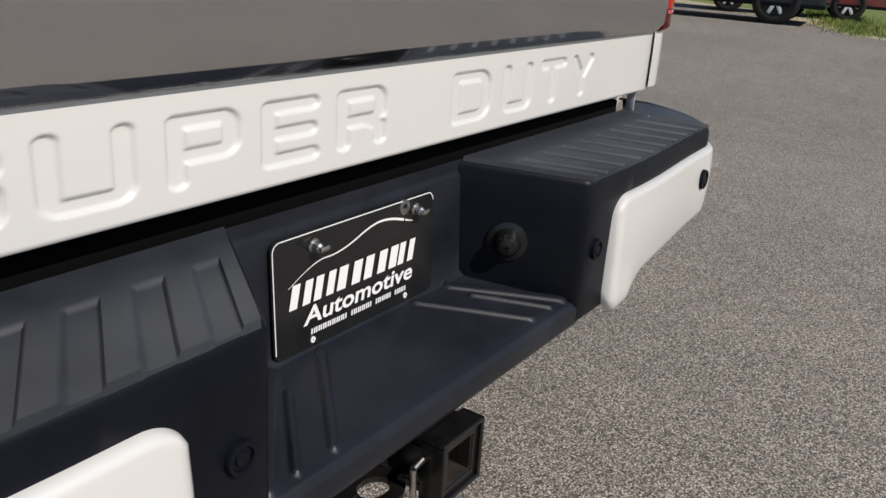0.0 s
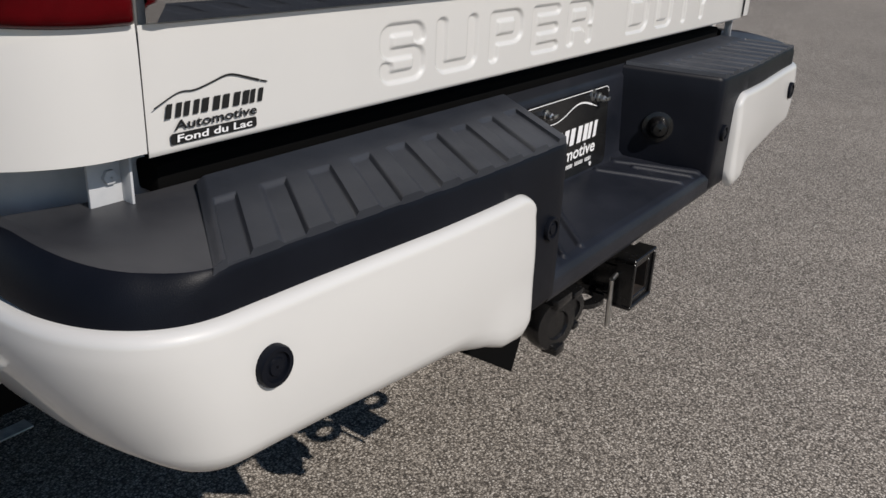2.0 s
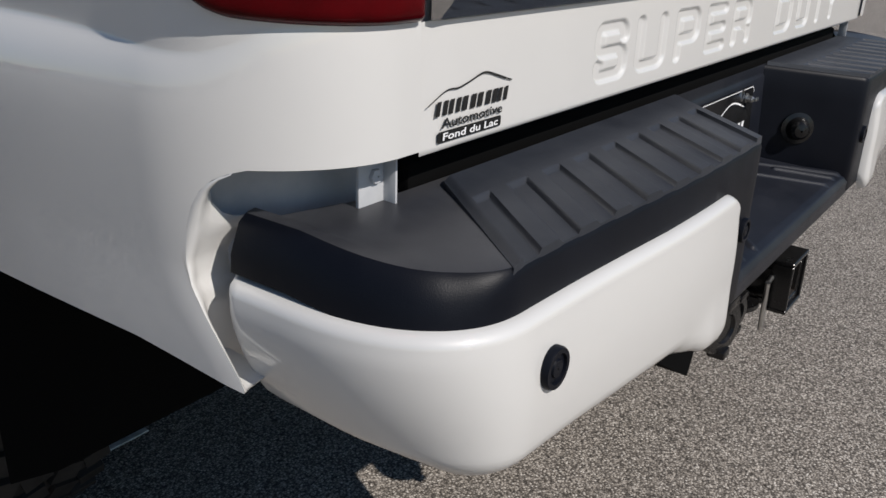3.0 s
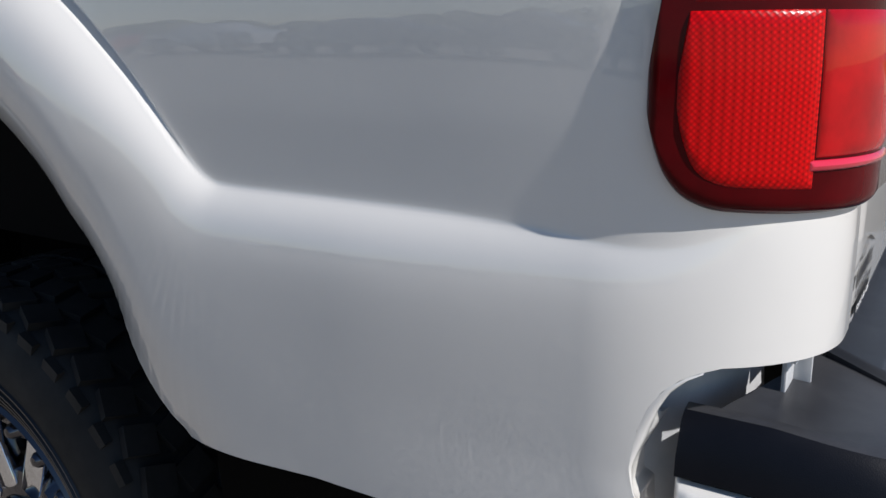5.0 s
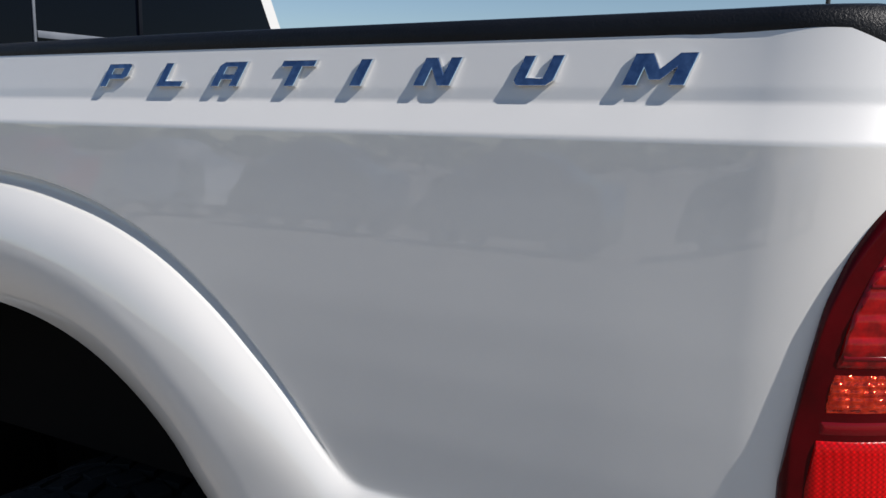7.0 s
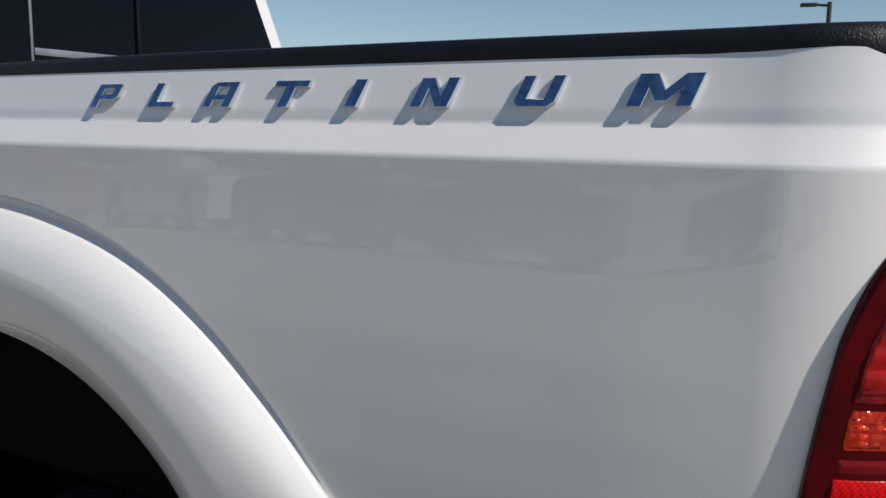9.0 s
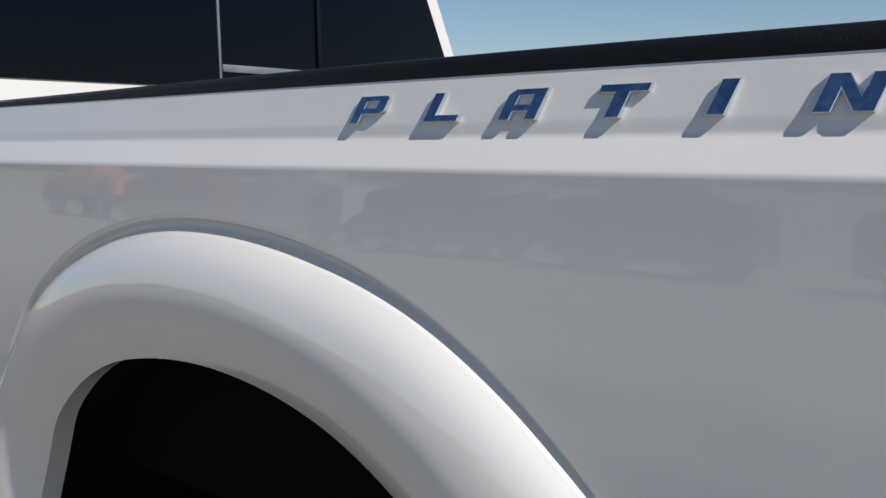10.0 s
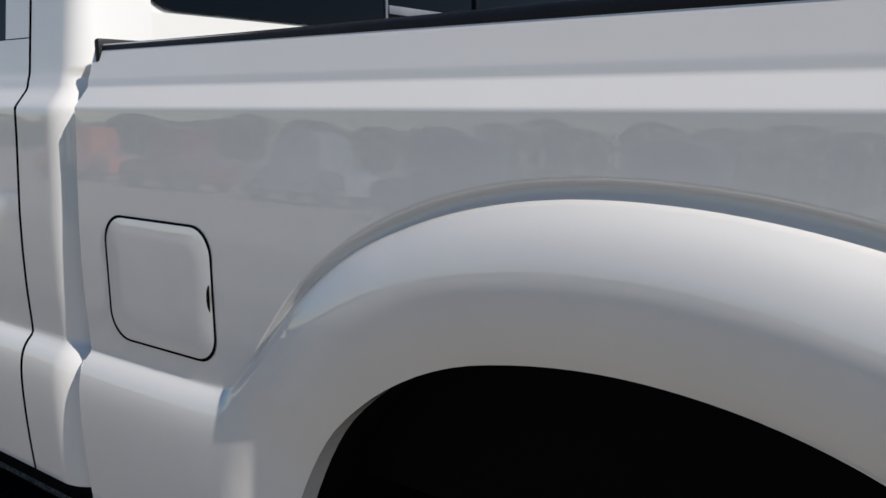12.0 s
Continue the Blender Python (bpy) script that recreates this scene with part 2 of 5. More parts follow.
def tube(bm, a, b, r0, r1=None, seg=24, caps=True):
    a, b = Vector(a), Vector(b)
    d = b - a
    m = Matrix.Translation((a + b) / 2) @ d.to_track_quat("Z", "Y").to_matrix().to_4x4()
    bmesh.ops.create_cone(bm, cap_ends=caps, segments=seg, radius1=r0, radius2=r0 if r1 is None else r1, depth=d.length, matrix=m)


def lathe(bm, profile, axis_at, direction, seg=40):
    """Turns (radius, along) pairs about an axis."""
    m = Matrix.Translation(axis_at) @ Vector(direction).to_track_quat("Z", "Y").to_matrix().to_4x4()
    rings = []
    for r, h in profile:
        rings.append([bm.verts.new(m @ Vector((r * math.cos(2 * math.pi * k / seg), r * math.sin(2 * math.pi * k / seg), h))) for k in range(seg)])
    for p, q in zip(rings, rings[1:]):
        for k in range(seg):
            bm.faces.new((p[k], p[(k + 1) % seg], q[(k + 1) % seg], q[k]))
    return rings


def ease(a, b, x):
    t = np.clip((np.asarray(x, float) - a) / (b - a), 0, 1)
    return t * t * (3 - 2 * t)


def rounded(points, times=3):
    """Corner-cutting of an open line."""
    p = np.array(points, float)
    for _ in range(times):
        q = np.empty((2 * len(p), 2))
        q[0], q[-1] = p[0], p[-1]
        q[1:-1:2] = 0.75 * p[:-1] + 0.25 * p[1:]
        q[2:-1:2] = 0.25 * p[:-1] + 0.75 * p[1:]
        p = q
    return p


def thing(name, label, category, group="", at=(0, 0, 0)):
    ob = new(name)
    ob.location = at
    return tagged(ob, label, category, group)


# ---- ground ----
bm = bmesh.new()
bmesh.ops.create_grid(bm, x_segments=24, y_segments=24, size=600)
ground = part("ground", bm, ASPHALT, None, sharp=None)
tagged(ground, "sunlit grey asphalt lot with coarse pale aggregate", "ground", kind="structure")

# ---- pickup truck ----
CX = 0.012
truck = thing("pickup_truck", "pearl white pickup truck with black step bumper and chrome badges", "truck", at=(0, 0, 0))

# plan contour of the bedside: tailgate seam, round rear corner, straight flank
_th = np.linspace(0, math.pi / 2, 61)
REAR = 0.011  # y of the tailgate's outer face
_arc = np.c_[-0.862 - 0.128 * np.sin(_th), 0.17 - (0.17 - REAR) * np.cos(_th)]
_con = np.r_[[[-0.838, REAR], [-0.85, REAR]], _arc, [[-0.99, 0.6], [-0.99, 2.6]]]
_len = np.r_[0, np.cumsum(np.hypot(*np.diff(_con, axis=0).T))]
S_FLANK = float(_len[62])


def contour(s):
    x, y = np.interp(s, _len, _con[:, 0]), np.interp(s, _len, _con[:, 1])
    e = 0.004
    dx = np.interp(s + e, _len, _con[:, 0]) - np.interp(np.maximum(s - e, 0), _len, _con[:, 0])
    dy = np.interp(s + e, _len, _con[:, 1]) - np.interp(np.maximum(s - e, 0), _len, _con[:, 1])
    n = np.hypot(dx, dy)
    return x, y, -dy / n, dx / n


def s_of_y(y):
    return S_FLANK + (y - 0.17)


FEATURE = rounded([(-0.2, 1.066), (0.0, 1.066), (0.055, 1.068), (0.09, 1.047), (0.13, 1.039), (0.2, 1.046), (0.29, 1.052), (0.46, 1.053), (0.535, 1.053), (0.563, 1.056), (0.588, 1.076), (0.652, 1.1555),
                   (0.739, 1.2355), (0.837, 1.2985), (0.946, 1.343), (1.061, 1.369), (1.18, 1.381), (1.304, 1.378), (1.431, 1.353), (1.548, 1.305), (1.645, 1.235), (1.712, 1.157), (1.758, 1.095), (1.79, 1.06), (1.825, 1.049), (2.7, 1.049)], 3)
ARCH = rounded([(0.626, 0.70), (0.631, 0.764), (0.668, 0.786), (0.722, 0.847), (0.757, 0.920), (0.794, 0.990), (0.843, 1.052), (0.905, 1.105), (0.976, 1.146), (1.056, 1.173), (1.14, 1.188), (1.23, 1.193), (1.325, 1.185),
                (1.427, 1.163), (1.525, 1.112), (1.614, 1.034), (1.680, 0.934), (1.706, 0.822), (1.712, 0.74)], 2)
_zp = np.linspace(0.6, 1.6, 1001)
_pp = np.interp(_zp, [0.6, 1.043, 1.13, 1.2, 1.265, 1.33, 1.39, 1.444, 1.475, 1.488, 1.533, 1.6], [-0.0030, 0.0015, 0.0068, 0.0083, 0.0076, 0.0045, 0.0016, 0.0, -0.0245, -0.0270, -0.0415, -0.061])
_wide = np.convolve(np.pad(_pp, 25, mode="edge"), np.hanning(53)[1:-1] / np.hanning(53).sum(), "valid")
_fine = np.convolve(np.pad(_pp, 2, mode="edge"), np.ones(5) / 5, "valid")
_pp = np.where(_zp < 1.405, _wide, _fine)


_q = np.arange(-0.05, 0.5, 0.0005)
_soft = 0.5 * (_q + np.sqrt(_q ** 2 + 0.003 ** 2)) - 0.5 * (-0.05 + math.sqrt(0.05 ** 2 + 0.003 ** 2))
CREASE_Q = [_q, 0.030 * (1 - np.exp(-_soft / 0.021)) - 0.25 * np.clip(_q - 0.06, 0, 1) ** 2]
# width of the groove between flank and flare, along the flare's outline
GROOVE = [[0.555, 0.60, 0.70, 0.85, 1.0, 1.5, 1.68, 1.76], [0.001, 0.006, 0.012, 0.016, 0.021, 0.021, 0.014, 0.004]]
FLARE_H = 0.040


def flare_q(q, near):
    """Groove and rounded flare by the distance inside the outline."""
    g = np.interp(near, *GROOVE)
    r = q - g
    r = 0.5 * (r + np.sqrt(r ** 2 + 0.0035 ** 2))
    dip = 0.62 * g * ease(-0.05, 0.42, q / g) * (1 - ease(0.62, 1.15, q / g))
    return FLARE_H * (1 - np.exp(-r / 0.030)) - dip


def off_line(pts, line):
    """Distance of points from a line and the place along y of the nearest point."""
    best, near = np.full(len(pts), 9.0), np.zeros(len(pts))
    for a, b in zip(line[:-1], line[1:]):
        d = b - a
        t = np.clip(((pts - a) @ d) / (d @ d), 0, 1)
        g = np.hypot(*(pts - a - t[:, None] * d).T)
        hit = g < best
        best[hit], near[hit] = g[hit], (a[0] + t * d[0])[hit]
    return best, near


def flank_profile(y, z):
    """The crown of the flank, running out flat at the tailgate seam."""
    p = np.interp(z, _zp, _pp)
    return np.minimum(p, 0) * (0.45 + 0.55 * ease(-0.02, 0.24, y)) + np.maximum(p, 0) * ease(-0.02, 0.30, y)


def bedside_offset(y, z):
    """How far the sheet metal stands out from the plan contour at (y, z)."""
    pts = np.c_[y.ravel(), z.ravel()]
    best, near = off_line(pts, FEATURE)
    inside = pts[:, 1] < np.interp(pts[:, 0], FEATURE[:, 0], FEATURE[:, 1])
    q = np.where(inside, best, -best)
    w = ease(0.545, 0.67, near) * (1 - ease(1.72, 1.785, near))
    rear = ease(-0.05, 0.40, pts[:, 0])
    bulge = (1 - w) * np.interp(q, *CREASE_Q) * rear + w * flare_q(q, near)
    close = (pts[:, 0] > 0.5) & (pts[:, 0] < 1.8) & (pts[:, 1] < 1.33)
    if close.any():
        rim_, _ = off_line(pts[close], ARCH)
        bulge[close] -= 0.040 * np.clip(1 - rim_ / 0.115, 0, 1) ** 2 * (0.45 + 0.55 * ease(0.78, 0.95, pts[close, 1])) * ease(0.0, 0.05, q[close])
    tuck_in = 1 - 0.7 * (1 - ease(-0.05, 0.62, y)) * ease(1.04, 0.80, z)
    return (flank_profile(y, z) + bulge.reshape(z.shape)) * tuck_in


def bottom_of(y, s):
    b = np.interp(y, [0.0, 0.078, 0.092, 0.104, 0.115, 0.124, 0.130, 0.1345, 0.138, 0.140, 0.25, 0.44, 0.55, 0.631], [0.957, 0.956, 0.952, 0.946, 0.936, 0.921, 0.904, 0.875, 0.83, 0.766, 0.778, 0.780, 0.772, 0.764])
    arch = np.interp(y, ARCH[:, 0], ARCH[:, 1])
    b = np.where((y >= 0.631) & (y <= ARCH[-1, 0]), np.maximum(arch, 0.764), b)
    return np.where(y > ARCH[-1, 0], 0.78, b)


def top_of(y):
    return 1.542 - 0.036 * ease(0.13, 0.015, y)


def shear(y, z):
    return y - 0.075 * ease(0.87, 0.745, z) * (1 - ease(0.14, 0.42, y))


def bedside_mesh():
    ys = np.r_[np.arange(0.172, 0.56, 0.005), np.arange(0.56, 0.82, 0.0022), np.arange(0.82, 1.5, 0.0045), np.arange(1.5, 1.83, 0.0022), np.arange(1.83, 2.150, 0.006)]
    s = np.r_[np.linspace(0, S_FLANK, 150), s_of_y(ys)]
    x, y, nx, ny = contour(s)
    zb, zt = bottom_of(y, s), top_of(y)
    mid = 0.97 + 0.245 * ease(0.64, 0.80, y) * (1 - ease(1.63, 1.74, y))
    zlow = zb[:, None] + (mid - zb)[:, None] * np.linspace(0, 1, 100)
    zmid = mid[:, None] + (1.225 - mid)[:, None] * np.linspace(0, 1, 90)[1:]
    zhigh = 1.225 + (zt[:, None] - 1.225) * np.linspace(0, 1, 110)[1:]
    z = np.concatenate([zlow, zmid, zhigh], 1)
    Y = np.repeat(y[:, None], z.shape[1], 1)
    d = bedside_offset(Y, z)
    P = np.stack([x[:, None] + nx[:, None] * d, shear(Y + ny[:, None] * d, z), z], -1)
    return P, s, z


def bedside_place(s, z):
    x, y, nx, ny = contour(s)
    d = bedside_offset(y, z)
    return np.stack([x + nx * d, shear(y + ny * d, z), z], -1)


BED, bed_s, bed_z = bedside_mesh()
bed_me = grid(BED)
_ss = np.repeat(bed_s[:, None], bed_z.shape[1], 1)
along = bedside_place(_ss + 0.002, bed_z) - bedside_place(np.maximum(_ss - 0.002, 0), bed_z)
upward = bedside_place(_ss, bed_z + 0.0012) - bedside_place(_ss, bed_z - 0.0012)
BEDN = np.cross(along, upward).reshape(-1, 3)
BEDN /= np.linalg.norm(BEDN, axis=1)[:, None]
if BEDN[len(BEDN) // 2, 0] > 0:
    BEDN = -BEDN
if bed_me.polygons[len(bed_me.polygons) // 2].normal.x > 0:
    bed_me.flip_normals()
link("bedside", bed_me, PAINT, truck, "white bedside with flared wheel arch and bright crease lines")
bed_me.normals_split_custom_set_from_vertices(BEDN.tolist())
link("bedside", mirrored(bed_me, CX), PAINT, truck)
# folded inner lip along the lower edge, arch and rear cut
edge = BED[:, 0, :]
fold = [edge]
tang = np.gradient(edge, axis=0)
for inx, up in ((0.004, 0.0), (0.014, 0.002), (0.036, 0.004)):
    nrm = np.stack([tang[:, 1] * 0, -tang[:, 2], tang[:, 1]], -1)
    nrm /= np.maximum(np.linalg.norm(nrm, axis=1), 1e-6)[:, None]
    e = edge + nrm * up
    cut = edge[:, 1] < 0.14
    low = ease(0.945, 0.90, edge[:, 2])
    short = np.where((bed_s > 0.172) & (bed_s < 0.2225), 0.08, 1.0)
    e[:, 0] = edge[:, 0] + np.where(cut, inx * (0.3 + 0.75 * low), inx) * short
    e[:, 1] = edge[:, 1] + (np.where(cut, inx * (1 - low) * 0.8, 0) + np.where(cut, 0.003 * low, 0)) * short
    fold.append(e)
fold_me = grid(np.stack(fold, 0))
link("bedside_lip", fold_me, PAINT, truck, "folded white sheet metal edge")
link("bedside_lip", mirrored(fold_me, CX), PAINT, truck)


def return_wall():
    """The bedside turns round its lower rear corner and runs in behind the bumper end."""
    rows = BED[(bed_s > 0.150) & (bed_s < 0.2222), 0, :]
    rows = rows[np.argsort(rows[:, 2])]
    u = np.r_[np.linspace(0, 0.016, 9), np.linspace(0.02, 0.11, 16)]
    top = np.interp(u, [0, 0.010, 0.018, 0.026, 0.038, 0.052, 0.07, 0.11], [0.953, 0.950, 0.936, 0.921, 0.908, 0.901, 0.898, 0.898])
    v = np.linspace(0, 1, 40)
    foot_z = 0.7665 - 0.04 * ease(0.01, 0.05, u)[:, None]
    z = foot_z + (top[:, None] - foot_z) * v
    xe, ye = np.interp(z, rows[:, 2], rows[:, 0]), np.interp(z, rows[:, 2], rows[:, 1])
    low = ease(0.925, 0.835, z)
    r = 0.0102 * (1 - 0.85 * low)
    a = np.clip(u / 0.016, 0, 1) * math.pi / 2
    run_ = np.clip(u - 0.016, 0, 1)
    x = xe + r * (1 - np.cos(a))[:, None] + run_[:, None] + low * 0.6 * np.minimum(u, 0.016)[:, None]
    y = ye - r * np.sin(a)[:, None]
    y = y + (np.maximum(y, 0.122) - y) * ease(0.003, 0.03, u)[:, None] * (1 - low) + low * (np.maximum(y + 0.010, 0.132) - y) * ease(0.0, 0.022, u)[:, None]
    W = np.stack([x, y, z], -1)
    rim = W[:, -1:, :] + np.array([0.001, 0.014, -0.001])
    return np.concatenate([W, rim], 1)


wall_me = grid(return_wall())
if wall_me.polygons[len(wall_me.polygons) // 2].normal.y > 0:
    wall_me.flip_normals()
link("bedside_return", wall_me, PAINT, truck, "white return of the bedside behind the bumper end", sharp=50)
link("bedside_return", mirrored(wall_me, CX), PAINT, truck, sharp=50)
# pale inner skin behind the rear cut
sk = rounded([(-0.985, 0.165), (-0.965, 0.150), (-0.935, 0.135), (-0.895, 0.112), (-0.85, 0.094), (-0.79, 0.086)], 2)
zs = np.linspace(0.80, 0.990, 12)
SK = np.array([[(p[0], p[1] + 0.008 * math.sin(9 * p[0] + 14 * z), z) for z in zs] for p in sk])
link("inner_skin", grid(SK), SKIN, truck, "pale grey primed inner panel behind the bumper end")
link("inner_skin", mirrored(grid(SK), CX), SKIN, truck)

# black wheel housing
ao = np.r_[[[0.622, 0.40]], ARCH, [[1.717, 0.40]]]
cen = np.array([1.12, 0.75])
rings = []
for k, xx in enumerate([-0.965, -0.9, -0.5]):
    g = cen + (ao - cen) * (1.035 if k else 1.012)
    rings.append(np.c_[np.full(len(g), xx), g])
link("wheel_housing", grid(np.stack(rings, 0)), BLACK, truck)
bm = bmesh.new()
# inner wall, lengthened to hide lit ground beyond the wheel
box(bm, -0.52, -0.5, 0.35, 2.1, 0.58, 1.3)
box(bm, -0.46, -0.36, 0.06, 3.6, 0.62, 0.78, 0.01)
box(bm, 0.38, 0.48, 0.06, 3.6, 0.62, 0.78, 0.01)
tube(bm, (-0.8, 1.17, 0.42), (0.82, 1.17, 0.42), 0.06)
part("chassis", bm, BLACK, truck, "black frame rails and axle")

# added black plates that block lit ground showing through the arches
for sx in (-1, 1):
    bm = bmesh.new()
    box(bm, CX + sx * 0.76 - 0.2, CX + sx * 0.76 + 0.2, 1.728, 1.744, 0.26, 0.94, 0.004)
    part("arch_blocker", bm, BLACK, truck)

# rail caps with drooping rounded rear end
def rail_cap_mesh():
    s = np.r_[np.linspace(0.022, S_FLANK, 90), s_of_y(np.linspace(0.175, 2.134, 60))]
    x, y, nx, ny = contour(s)
    prof = np.array([(-0.058, 1.524), (-0.0465, 1.530), (-0.0425, 1.534), (-0.0405, 1.542), (-0.042, 1.549), (-0.047, 1.5545), (-0.058, 1.5565), (-0.135, 1.5565), (-0.143, 1.552), (-0.146, 1.538), (-0.146, 1.46)])
    foot = 0.036 * ease(0.13, 0.015, y)
    crown = 0.008 * ease(0.07, 0.02, y)
    run = np.clip((s - s[0]) / 0.075, 0, 1)
    squash = np.sqrt(1 - (1 - run) ** 2)
    out = []
    for i in range(len(s)):
        rise = np.clip((prof[:, 1] - 1.528) / 0.0285, -3, 1)
        high = 0.0325 * (1 - 0.38 * float(ease(0.7, 2.1, y[i]))) + foot[i] - crown[i]
        zz = np.where(rise > 0, 1.524 - foot[i] + rise * (0.006 + (high - 0.006) * squash[i]), prof[:, 1] - foot[i])
        o = prof[:, 0] + 0.0205 * (1 - float(ease(-0.02, 0.24, y[i])))
        out.append(np.c_[x[i] + nx[i] * o, y[i] + ny[i] * o, zz])
    return np.array(out)


cap_me = grid(rail_cap_mesh(), flip=False)
link("rail_cap", cap_me, CAP, truck, "pebbled black plastic bed rail cap", sharp=50)
link("rail_cap", mirrored(cap_me, CX), CAP, truck, sharp=50)
bm = bmesh.new()
box(bm, -0.955, -0.80, 2.127, 2.141, 1.511, 1.551, 0.005)
part("rail_cap_end", bm, CAP, truck)

# unseen black walls added inside the bed so no light leaks through
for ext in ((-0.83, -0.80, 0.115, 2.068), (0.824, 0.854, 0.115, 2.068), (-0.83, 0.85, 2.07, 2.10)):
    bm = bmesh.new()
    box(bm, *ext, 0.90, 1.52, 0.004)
    part("added_bed_wall", bm, BLACK, truck, "unseen black bed wall added against light leaks")

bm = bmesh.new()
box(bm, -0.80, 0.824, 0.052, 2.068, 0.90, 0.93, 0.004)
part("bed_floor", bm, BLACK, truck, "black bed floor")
for sx in (-1, 1):
    bm = bmesh.new()
    box(bm, CX + sx * 0.68 - 0.12, CX + sx * 0.68 + 0.12, 0.72, 1.60, 0.93, 1.17, 0.05, 4)
    part("wheel_tub", bm, BLACK, truck, "black wheel tub in the bed")

# front edge of the bed: folded flange closing towards the cab
E1 = BED[-1, :, :]
fl = np.stack([E1, E1 + np.array([0.006, 0.012, 0]), E1 + np.array([0.09, 0.014, 0])], 0)
link("front_flange", grid(fl, flip=True), PAINT, truck)

# ---- tail lamps ----
def lamp_bounds(y):
    zb = np.interp(y, [-0.01, 0.011, 0.056, 0.091, 0.110, 0.122, 0.130, 0.135], [1.063, 1.064, 1.067, 1.070, 1.079, 1.095, 1.120, 1.15])
    zt = np.interp(y, [-0.01, 0.011, 0.042, 0.057, 0.078, 0.096, 0.110, 0.121, 0.129, 0.135], [1.455, 1.45, 1.428, 1.412, 1.388, 1.355, 1.315, 1.255, 1.20, 1.15])
    return zb, zt


_ys = np.linspace(REAR, 0.135, 80)
_sy = np.linspace(0, S_FLANK, 600)
_sl = np.interp(_ys, contour(_sy)[1][60:], _sy[60:])


def lamp_edge(inset):
    """The lamp's outline in (s, z), drawn inwards."""
    zb, zt = lamp_bounds(_ys)
    line = np.r_[np.c_[_sl, zb], np.c_[_sl, zt][::-1]]
    line = np.r_[[[-0.02, zb[0]]], line, [[-0.02, zt[0] + 0.01]]]
    run = np.r_[0, np.cumsum(np.hypot(*np.diff(line, axis=0).T))]
    keep = np.r_[True, np.diff(run) > 1e-5]
    t = np.linspace(0, run[-1], 240)
    line = np.c_[np.interp(t, run[keep], line[keep, 0]), np.interp(t, run[keep], line[keep, 1])]
    for _ in range(12):
        line[1:-1] = (line[:-2] + 2 * line[1:-1] + line[2:]) / 4
    d = np.gradient(line, axis=0)
    n = np.c_[-d[:, 1], d[:, 0]] / np.hypot(*d.T)[:, None]
    return line + n * inset


def lamp_patch(s0, s1, inset, lift, ribs=0.0, zlo=None, zhi=None, n=90, m=120, edge=0.004):
    """A patch of the lamp over the plan contour, with rolled edges."""
    line = lamp_edge(inset)
    tip = int(np.argmax(line[:, 0]))
    s1 = min(s1, float(line[tip, 0]) - 0.0004)
    low, high = line[:tip + 1], line[tip:][::-1]
    if zlo is not None:
        t = np.linspace(s0, s1, 400)
        s1 = float(t[np.interp(t, high[:, 0], high[:, 1]) > zlo + 0.0015].max())
    s = s1 - (s1 - s0) * np.linspace(0, 1, n)[::-1] ** 1.6
    x, y, nx, ny = contour(s)
    zb, zt = np.interp(s, low[:, 0], low[:, 1]), np.interp(s, high[:, 0], high[:, 1])
    if zlo is not None:
        zb = np.maximum(zb, zlo)
    if zhi is not None:
        zt = np.minimum(zt, zhi)
    zt = np.maximum(zt, zb + 0.0005)
    v = np.linspace(0, 1, m)
    z = zb[:, None] + (zt - zb)[:, None] * v
    away = np.minimum(np.minimum(z - zb[:, None], zt[:, None] - z), (s1 - s)[:, None] * 1.5)
    away = np.minimum(away, (s - s0)[:, None] + 0.002)
    d = lift - edge + edge * np.sqrt(1 - (1 - np.clip(away / 0.012, 0, 1)) ** 2)
    d = d + flank_profile(np.repeat(y[:, None], m, 1), z) - 0.0021 * (1 - ease(1.08, 1.16, z)) - 0.003 * ease(1.08, 1.16, z) - 0.0019 * ease(1.15, 1.22, z)
    if ribs:
        d = d + 0.0016 * np.abs(np.sin(math.pi * z / ribs)) * np.clip(away / 0.01, 0, 1)
    return np.stack([x[:, None] + nx[:, None] * d, y[:, None] + ny[:, None] * d, z], -1)


S_SPLIT = float(np.interp(0.041, contour(_sy)[1][60:], _sy[60:]))
IN_ = 0.019
LAMP_PARTS = [("lamp_rim", RED_RIM, lamp_patch(0.004, 1.0, 0.0, 0.014, edge=0.014), "dark maroon smoked outer rim"),
              ("red_lens", RED, lamp_patch(0.012, 1.0, IN_, 0.0165, 0.019, zlo=1.264), "ribbed bright red upper lens"),
              ("lamp_bowl", RED_SPARK, lamp_patch(0.012, 1.0, IN_, 0.0150, 0.0065, zlo=1.224, zhi=1.262, n=40, m=30), "facetted bowl behind red plastic, sun glints painted in orange-red"),
              ("dark_band", RED_DARK, lamp_patch(0.012, 1.0, IN_, 0.0155, 0.0, zlo=1.206, zhi=1.222), "dark red band across the lens"),
              ("reflector", RED_PRISM, lamp_patch(S_SPLIT, 1.0, IN_, 0.0165, 0.0, zhi=1.204), "red prismatic lower reflector"),
              ("smooth_lens", RED_CLEAR, lamp_patch(0.012, S_SPLIT - 0.001, IN_, 0.0163, 0.0, zlo=1.106, zhi=1.204), "smooth bright red lower lens"),
              ("lens_bar", PINK_BAR, lamp_patch(0.014, S_SPLIT + 0.004, IN_, 0.0185, 0.0, zlo=1.098, zhi=1.1055), "pale red rounded bar at the lens foot"),
              ("reverse_lens", CLEAR, lamp_patch(0.016, 0.122, 0.03, 0.0190, 0.0095, zlo=1.302, zhi=1.392), "clear ribbed reverse lens")]
